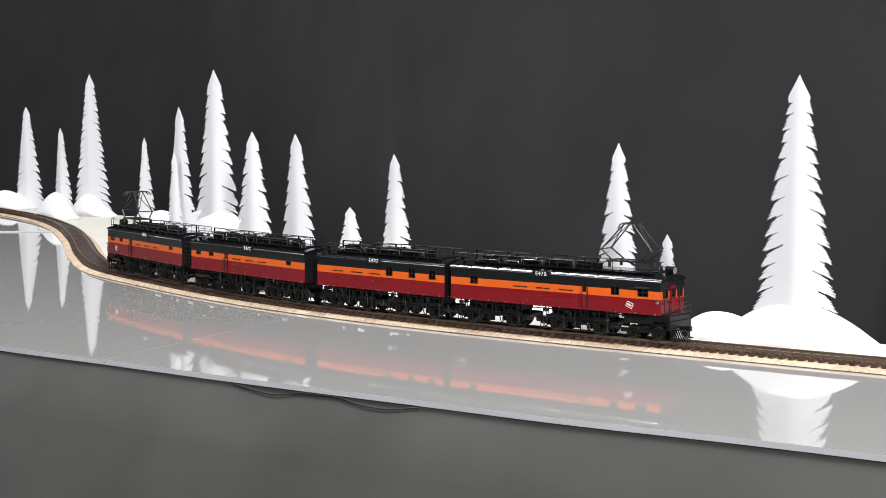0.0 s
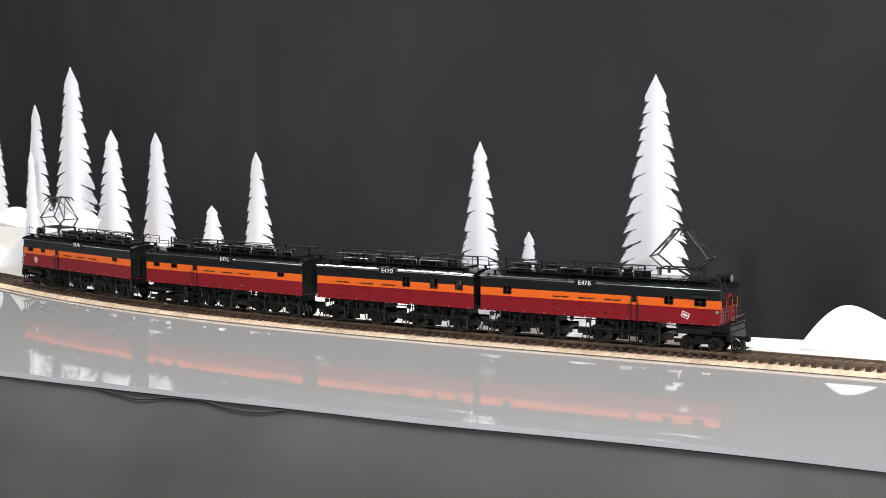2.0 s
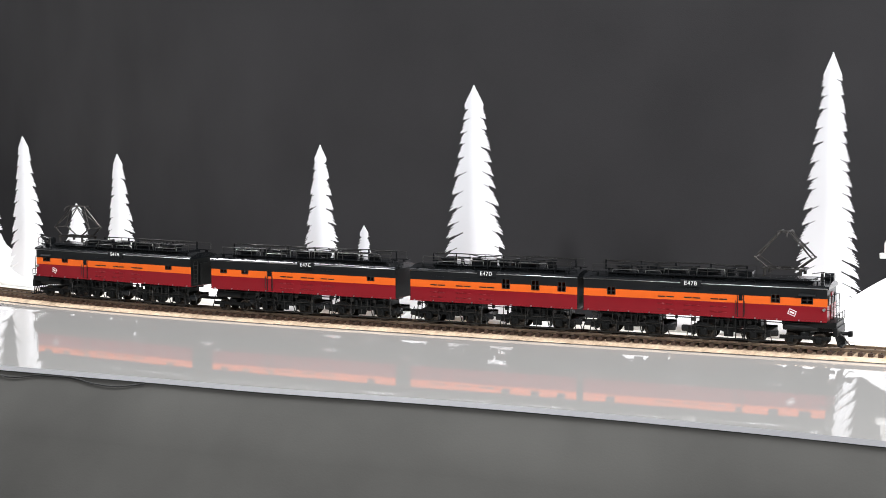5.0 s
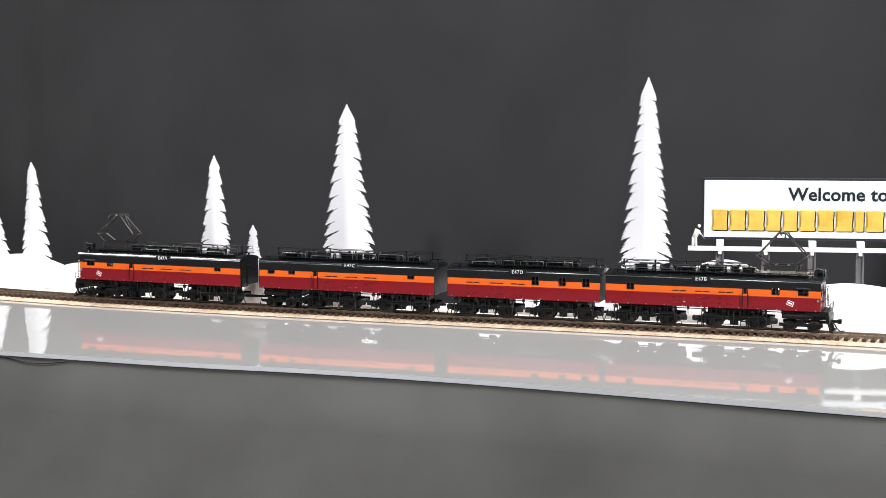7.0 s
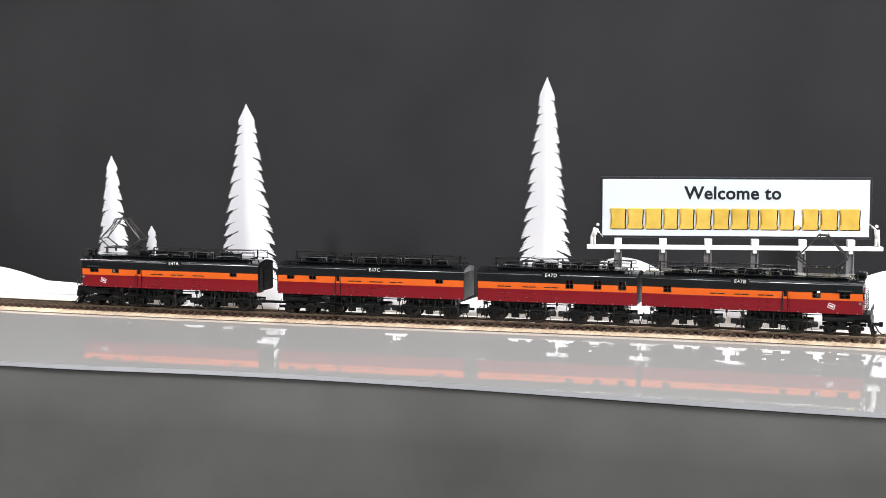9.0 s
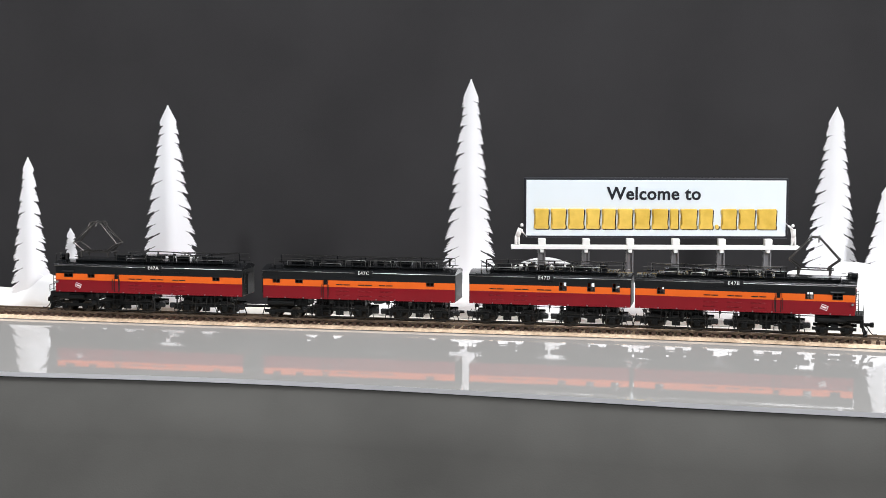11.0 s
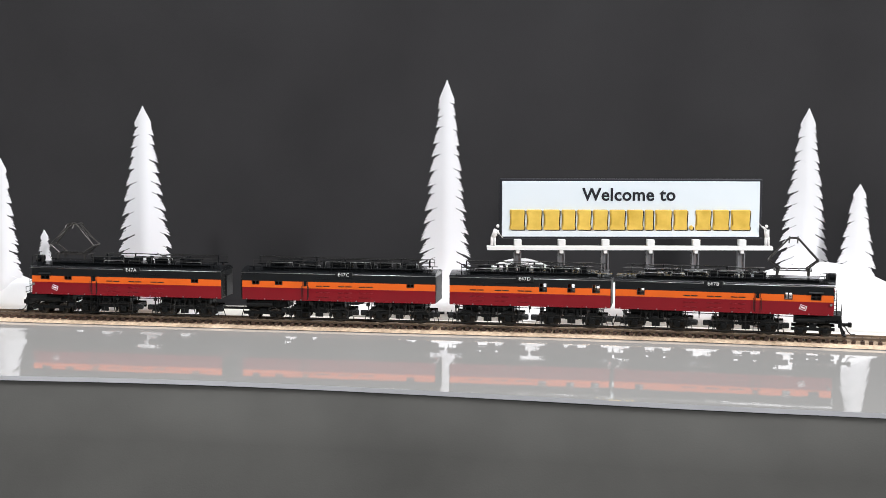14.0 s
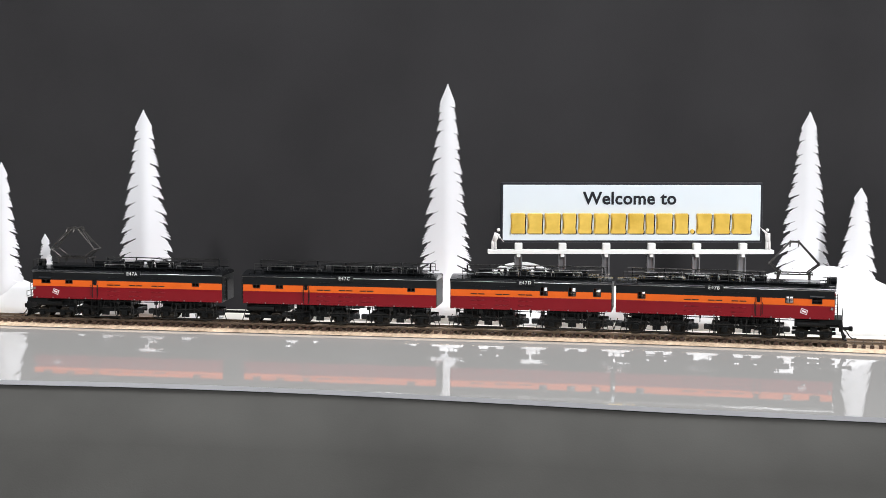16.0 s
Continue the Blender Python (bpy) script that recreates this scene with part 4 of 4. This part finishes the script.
    # ends
    for xe, sx in ((x0, -1), (x1, 1)):
        front = nose == sx
        if front:
            bm = box(bm_new(), min(xe, xe + sx * 0.0006), max(xe, xe + sx * 0.0006), -0.0042, 0.0042, Z0 + 0.002, 0.0395)
            ed = part("end_door", bm, M_MAROON, body, "end door in the cab front")
            bm = box(bm_new(), min(xe, xe + sx * 0.0009), max(xe, xe + sx * 0.0009), -0.0028, 0.0028, 0.0312, 0.0372)
            part("pane", bm, M_GLASS, ed)
            for sy in (-1, 1):
                bm = box(bm_new(), min(xe, xe + sx * 0.0006), max(xe, xe + sx * 0.0006), sy * 0.0108 - 0.0036, sy * 0.0108 + 0.0036, 0.0306, 0.0378)
                ew = part("end_window", bm, M_SASH, body)
                bm = box(bm_new(), min(xe, xe + sx * 0.0008), max(xe, xe + sx * 0.0008), sy * 0.0108 - 0.0029, sy * 0.0108 + 0.0029, 0.0312, 0.0372)
                part("pane", bm, M_GLASS, ew)
            bm = bm_new()
            for yy in (-0.0162, -0.0060, 0.0060, 0.0162):
                rod(bm, (xe + sx * 0.0026, yy, Z0 + 0.001), (xe + sx * 0.0026, yy, 0.0365), 0.0003, 5)
                for zz in (Z0 + 0.001, 0.0275, 0.0365):
                    rod(bm, (xe, yy, zz), (xe + sx * 0.0026, yy, zz), 0.0003, 5)
            for zz in (0.0225, 0.0262, 0.0300):
                rod(bm, (xe + sx * 0.0026, -0.0162, zz), (xe + sx * 0.0026, -0.0060, zz), 0.00028, 5)
                rod(bm, (xe + sx * 0.0026, 0.0060, zz), (xe + sx * 0.0026, 0.0162, zz), 0.00028, 5)
            part("grab_ladder", bm, M_WIRE, body)
            bm = bm_new()
            rod(bm, (xe - sx * 0.0050, 0, 0.0500), (xe + sx * 0.0015, 0, 0.0500), 0.0030, 16)
            box(bm, xe - 0.0030, xe + 0.0010, -0.0016, 0.0016, 0.0455, 0.0478)
            hl = part("headlight", bm, M_ROOF, roof, "round black headlight housing")
            bm = bm_new()
            rod(bm, (xe + sx * 0.0013, 0, 0.0500), (xe + sx * 0.0019, 0, 0.0500), 0.0025, 16)
            part("lens", bm, M_LENS, hl)
            bm = bm_new()
            rod(bm, (xe - sx * 0.004, -0.013, 0.0478), (xe - sx * 0.004, -0.013, 0.0545), 0.0003, 5)
            rod(bm, (xe - sx * 0.004, -0.013, 0.0545), (xe + sx * 0.001, -0.013, 0.0530), 0.0003, 5)
            rod(bm, (xe + sx * 0.001, -0.013, 0.0530), (xe + sx * 0.001, -0.013, 0.0460), 0.0003, 5)
            rod(bm, (xe - sx * 0.012, -0.013, 0.0530), (xe - sx * 0.004, -0.013, 0.0545), 0.0003, 5)
            rod(bm, (xe - sx * 0.006, -0.006, 0.0478), (xe - sx * 0.006, -0.006, 0.0530), 0.0014, 10, 0.0009)
            part("bell_rail", bm, M_WIRE, roof)
            for sy in (-1, 1):
                bm = bm_new()
                rod(bm, (xe - sx * 0.002, sy * (HW + 0.0001), 0.0280), (xe - sx * 0.002, sy * (HW + 0.0018), 0.0280), 0.0011, 10)
                part("marker_lamp", bm, M_LENS, body)
            # pilot deck, footboards and coupler
            bm = bm_new()
            box(bm, min(xe - sx * 0.012, xe + sx * 0.0065), max(xe - sx * 0.012, xe + sx * 0.0065), -0.0155, 0.0155, 0.0142, 0.0188, 0.0006)
            box(bm, min(xe + sx * 0.0040, xe + sx * 0.0072), max(xe + sx * 0.0040, xe + sx * 0.0072), -0.0160, 0.0160, 0.0085, 0.0150, 0.0006)
            part("buffer_beam", bm, M_FRAME, unit, "black buffer beam over the pilot")
            bm = bm_new()
            for k in range(-5, 6):
                yy = k * 0.0028
                rod(bm, (xe + sx * 0.0058, yy, 0.0090), (xe + sx * (0.0100 - abs(yy) * 0.15), yy * 0.92, 0.0012), 0.0006, 5)
            box(bm, min(xe + sx * 0.0085, xe + sx * 0.0105), max(xe + sx * 0.0085, xe + sx * 0.0105), -0.0135, 0.0135, 0.0008, 0.0018, 0.0002)
            part("pilot", bm, M_FRAME, unit, "slatted black pilot")
            bm = bm_new()
            rod(bm, (xe + sx * 0.0060, 0, 0.0092), (xe + sx * 0.0125, 0, 0.0092), 0.0014, 8)
            box(bm, min(xe + sx * 0.0122, xe + sx * 0.0155), max(xe + sx * 0.0122, xe + sx * 0.0155), -0.0022, 0.0022, 0.0072, 0.0112, 0.0006)
            part("coupler", bm, M_FRAME, unit)
            bm = bm_new()
            hose = [(0.0065, 0.0098), (0.0100, 0.0080), (0.0125, 0.0040), (0.0150, 0.0018), (0.0185, 0.0022)]
            for (a, za), (b, zb) in zip(hose, hose[1:]):
                rod(bm, (xe + sx * a, -0.0062, za), (xe + sx * b, -0.0062, zb), 0.0005, 5)
            part("air_hose", bm, M_WIRE, unit)
            bm = bm_new()
            for zz in (0.0200, 0.0245):
                rod(bm, (xe + sx * 0.0068, -0.0155, zz), (xe + sx * 0.0068, 0.0155, zz), 0.0003, 5)
            for yy in (-0.0155, -0.005, 0.005, 0.0155):
                rod(bm, (xe + sx * 0.0068, yy, 0.0188), (xe + sx * 0.0068, yy, 0.0245), 0.0003, 5)
            part("deck_rail", bm, M_WIRE, unit)
        else:
            bm = box(bm_new(), min(xe, xe + sx * 0.0003), max(xe, xe + sx * 0.0003), -HW + 0.0004, HW - 0.0004, Z0 + 0.0005, 0.0430)
            part("end_panel", bm, M_FRAME, body, "plain black unit end")
            if (links[0] if sx < 0 else links[1]) > 0.008:
                bm = bm_new()
                for k in range(2):
                    a = xe + sx * (0.0008 + k * 0.0006)
                    b = xe + sx * (0.0013 + k * 0.0006)
                    box(bm, min(a, b), max(a, b), -0.0065 - 0.0003 * (k % 2), 0.0065 + 0.0003 * (k % 2), Z0 + 0.001, 0.0385)
                part("gangway", bm, M_FRAME, body, "black folded gangway bellows")
                bm = bm_new()
                for yy in (-0.0150, -0.0105):
                    rod(bm, (xe + sx * 0.0016, yy, Z0 + 0.002), (xe + sx * 0.0016, yy, 0.0400), 0.00028, 5)
                for k in range(6):
                    zz = Z0 + 0.003 + k * 0.0038
                    rod(bm, (xe + sx * 0.0016, -0.0150, zz), (xe + sx * 0.0016, -0.0105, zz), 0.00028, 5)
                part("end_ladder", bm, M_WIRE, body)
            bm = bm_new()
            reach = links[0] if sx < 0 else links[1]
            rod(bm, (xe - sx * 0.004, 0, 0.0085), (xe + sx * reach, 0, 0.0085), 0.0012, 8)
            rod(bm, (xe - sx * 0.001, -0.0120, 0.0130), (xe + sx * 0.0022, -0.0118, 0.0030), 0.0004, 5)
            rod(bm, (xe + sx * 0.0022, -0.0118, 0.0030), (xe + sx * 0.0018, -0.0118, 0.0020), 0.0004, 5)
            part("drawbar", bm, M_FRAME, unit)
    # underframe
    bm = box(bm_new(), x0 + 0.004, x1 - 0.004, -0.0045, 0.0045, 0.0168, Z0 + 0.0002)
    part("underframe", bm, M_FRAME, unit)
    xs = list(drivers)
    wheels = []
    for k in range(0, len(xs), 2):
        truck(unit, xs[k:k + 2], 0.0068, True)
        bm = bm_new()
        c = (xs[k] + xs[k + 1]) / 2
        rod(bm, (c - 0.006, -0.0085, 0.0105), (c + 0.006, -0.0085, 0.0105), 0.0036, 14)
        box(bm, c - 0.004, c + 0.004, -0.0110, 0.0110, 0.0140, Z0, 0.0004)
        part("traction_motor", bm, M_FRAME, unit)
    for x in xs:
        wheels.append((wheelset(unit, x, 0.0068), x, 0.0068))
    if ponies:
        p0, p1 = min(ponies) - 0.008, max(ponies) + 0.008
        bm = bm_new()
        for sy in (-1, 1):
            box(bm, p0, p1, sy * 0.0122 - 0.0006, sy * 0.0122 + 0.0006, 0.0050, 0.0078, 0.0003)
        for x in ponies:
            box(bm, x - 0.002, x + 0.002, -0.0140, -0.0115, 0.0030, 0.0068, 0.0004)
        c = (p0 + p1) / 2
        box(bm, c - 0.003, c + 0.003, -0.0120, 0.0120, 0.0062, 0.0100)
        part("pony_truck", bm, M_FRAME, unit, "small guiding truck frame")
        bm = box(bm_new(), p0 + 0.002, p1 + 0.004, -0.0110, 0.0110, 0.0112, Z0 - 0.0004, 0.0006)
        part("equipment_box", bm, M_FRAME, unit)
        for x in ponies:
            wheels.append((wheelset(unit, x, 0.0047), x, 0.0047))
        bm = bm_new()
        rod(bm, (c - 0.014, -0.0130, 0.0140), (c + 0.010, -0.0130, 0.0140), 0.0026, 12)
        part("air_tank", bm, M_FRAME, unit)
    # pipes along the sill
    bm = bm_new()
    rod(bm, (x0 + 0.006, -0.0152, 0.0170), (x1 - 0.006, -0.0152, 0.0170), 0.0004, 5)
    k = int((x1 - x0) / 0.02)
    for i in range(k):
        xx = x0 + 0.012 + (x1 - x0 - 0.024) * i / max(1, k - 1)
        rod(bm, (xx, -0.0152, 0.0170), (xx, -0.0140, 0.0125), 0.00035, 5)
        box(bm, xx - 0.0006, xx + 0.0010, -0.0155, -0.0125, 0.0158, Z0)
    part("sill_pipe", bm, M_FRAME, unit)
    return unit, wheels


UNITS = []
u, wh = loco_unit("E47A", -0.0959, 0.0840, (-0.0608, 0.0595), -0.036, (-0.018, 0.003, 0.024), -0.083, -0.0735, (-0.0462, -0.0095, 0.0300, 0.0665), (-0.0890, -0.0690), -0.0610, -1, (0.0, 0.0100), (0.0325, 0.0359), "orange, maroon and black boxcab locomotive, rear unit with raised pantograph")
UNITS.append((u, -0.5205, wh))
u, wh = loco_unit("E47C", -0.0930, 0.0822, (-0.0805, -0.0594, 0.0599), -0.035, (-0.019, 0.001, 0.020), None, None, (-0.0414, -0.0054, 0.0313, 0.0676), (-0.0853, -0.0651), None, 0, (0.0100, 0.0053), (0.0325, 0.0359), "orange, maroon and black boxcab booster unit with side door")
UNITS.append((u, -0.3240, wh))
u, wh = loco_unit("E47D", -0.0660, 0.0745, (0.0161, 0.0406, 0.0621), None, (-0.042, -0.020, 0.000), None, None, (-0.0513, -0.0147, 0.0224, 0.0587), (), None, 0, (0.0053, 0.0024), (0.0318, 0.0394), "short orange, maroon and black boxcab booster with three windows")
UNITS.append((u, -0.1630, wh))
u, wh = loco_unit("E47B", -0.0834, 0.0998, (-0.0614, 0.0627), 0.0373, (-0.019, 0.001, 0.021), 0.0855, 0.0749, (-0.0667, -0.0306, 0.0090, 0.0462), (0.0730, 0.0933), 0.0655, 1, (0.0024, 0.0), (0.0315, 0.0376), "orange, maroon and black boxcab locomotive leading with raised pantograph")
UNITS.append((u, 0.0, wh))


# ---- drawn shade line where the skirt sags under the edge ----
# a thin dark tube stands in for the shaded gap over the cloth
cable = bm_new()
pts = []
for k in range(90):
    q = k / 89
    x = -0.635 + 0.14 * q
    y = float(np.interp(x, front_s[:, 0], front_s[:, 1])) - 0.0001
    sag = 0.0040 + 0.0002 * math.sin(q * 30) + 0.0030 * math.exp(-((x + 0.605) / 0.020) ** 2) + 0.0034 * math.exp(-((x + 0.523) / 0.022) ** 2)
    pts.append((x, y - 0.9 * (sag - 0.0040), -sag))
tube(cable, pts, 0.00045)
tagged(part("cable", cable, M_GAP_SHADE, smooth=True), "thin dark line drawing the shade where the cloth skirt sags", "cable")

# ---- ties ----
TIE_STEP = 0.0072


def tie_mesh():
    bm = box(bm_new(), -0.0017, 0.0017, -0.0147, 0.0147, 0.0029, TIE_TOP, 0.0)
    for g in (-0.0083, 0.0083):
        for k in (-1, 1):
            box(bm, -0.0006, 0.0006, g + k * 0.0015 - 0.0005, g + k * 0.0015 + 0.0005, TIE_TOP - 0.0002, TIE_TOP + 0.0006)
    me = bpy.data.meshes.new("tie")
    bm.to_mesh(me)
    bm.free()
    me.materials.append(M_TIE)
    return me


TIE = tie_mesh()
far = bm_new()
n_near = 0
s = S0
while s < S1:
    p, d, w = line_frame(s)
    m = pose(p.x, p.y, 0, 0, 0, math.degrees(math.atan2(d.y, d.x)) + random.uniform(-0.6, 0.6))
    if -1.02 < p.x < 0.62 and n_near < 300:
        ob = new("tie", TIE)
        ob.parent = track
        ob.matrix_local = m
        n_near += 1
    else:
        r = bmesh.ops.create_cube(far, size=1.0, matrix=m @ Matrix.Translation((0, 0, (0.0029 + TIE_TOP) / 2)) @ Matrix.Diagonal((0.0034, 0.0294, TIE_TOP - 0.0029, 1)))
    s += TIE_STEP
tagged(part("far_ties", far, M_TIE, track), kind="stuff")


# ---- movement ----
S_OF_T = [(0.0, -0.7042), (0.5, -0.6672), (1.0, -0.6306), (1.5, -0.5939), (2.0, -0.5569), (2.5, -0.5201), (3.0, -0.4830), (3.5, -0.4462), (6.0, -0.2520), (6.5, -0.2136), (7.0, -0.1769), (7.5, -0.1419), (8.0, -0.1106), (8.5, -0.0821), (9.0, -0.0574), (9.5, -0.0366), (10.0, -0.0204), (10.5, -0.0089), (11.0, -0.0020), (11.3, 0.0), (16.0, 0.0)]


def travel(t):
    """Smooth distance along the line by the time."""
    ts = [a for a, b in S_OF_T]
    vs = [b for a, b in S_OF_T]
    i = max(0, min(len(ts) - 2, int(np.searchsorted(ts, t, side="right")) - 1))

    def slope(k):
        if k <= 0:
            return (vs[1] - vs[0]) / (ts[1] - ts[0])
        if ts[k] >= 11.3:
            return 0.0
        return (vs[k + 1] - vs[k - 1]) / (ts[k + 1] - ts[k - 1])

    h = ts[i + 1] - ts[i]
    u = min(1.0, max(0.0, (t - ts[i]) / h))
    return ((2 * u ** 3 - 3 * u ** 2 + 1) * vs[i] + (u ** 3 - 2 * u ** 2 + u) * h * slope(i) + (-2 * u ** 3 + 3 * u ** 2) * vs[i + 1] + (u ** 3 - u ** 2) * h * slope(i + 1))


def motions():
    for unit, off, wheels in UNITS:
        rows = [(t * 0.2, unit_pose(S_STOP + off + travel(t * 0.2))) for t in range(58)] + [(16.0, unit_pose(S_STOP + off))]
        walk(unit, rows)
        for wheel, wx, wr in wheels:
            rows = []
            for k in range(0, 171):
                t = k / 15
                turn = math.degrees((travel(t) - travel(0.0)) / wr)
                rows.append((t, pose(wx, 0, wr, 0, turn, 0)))
            turn = math.degrees((0.0 - travel(0.0)) / wr)
            rows.append((16.0, pose(wx, 0, wr, 0, turn, 0)))
            walk(wheel, rows)


motions()
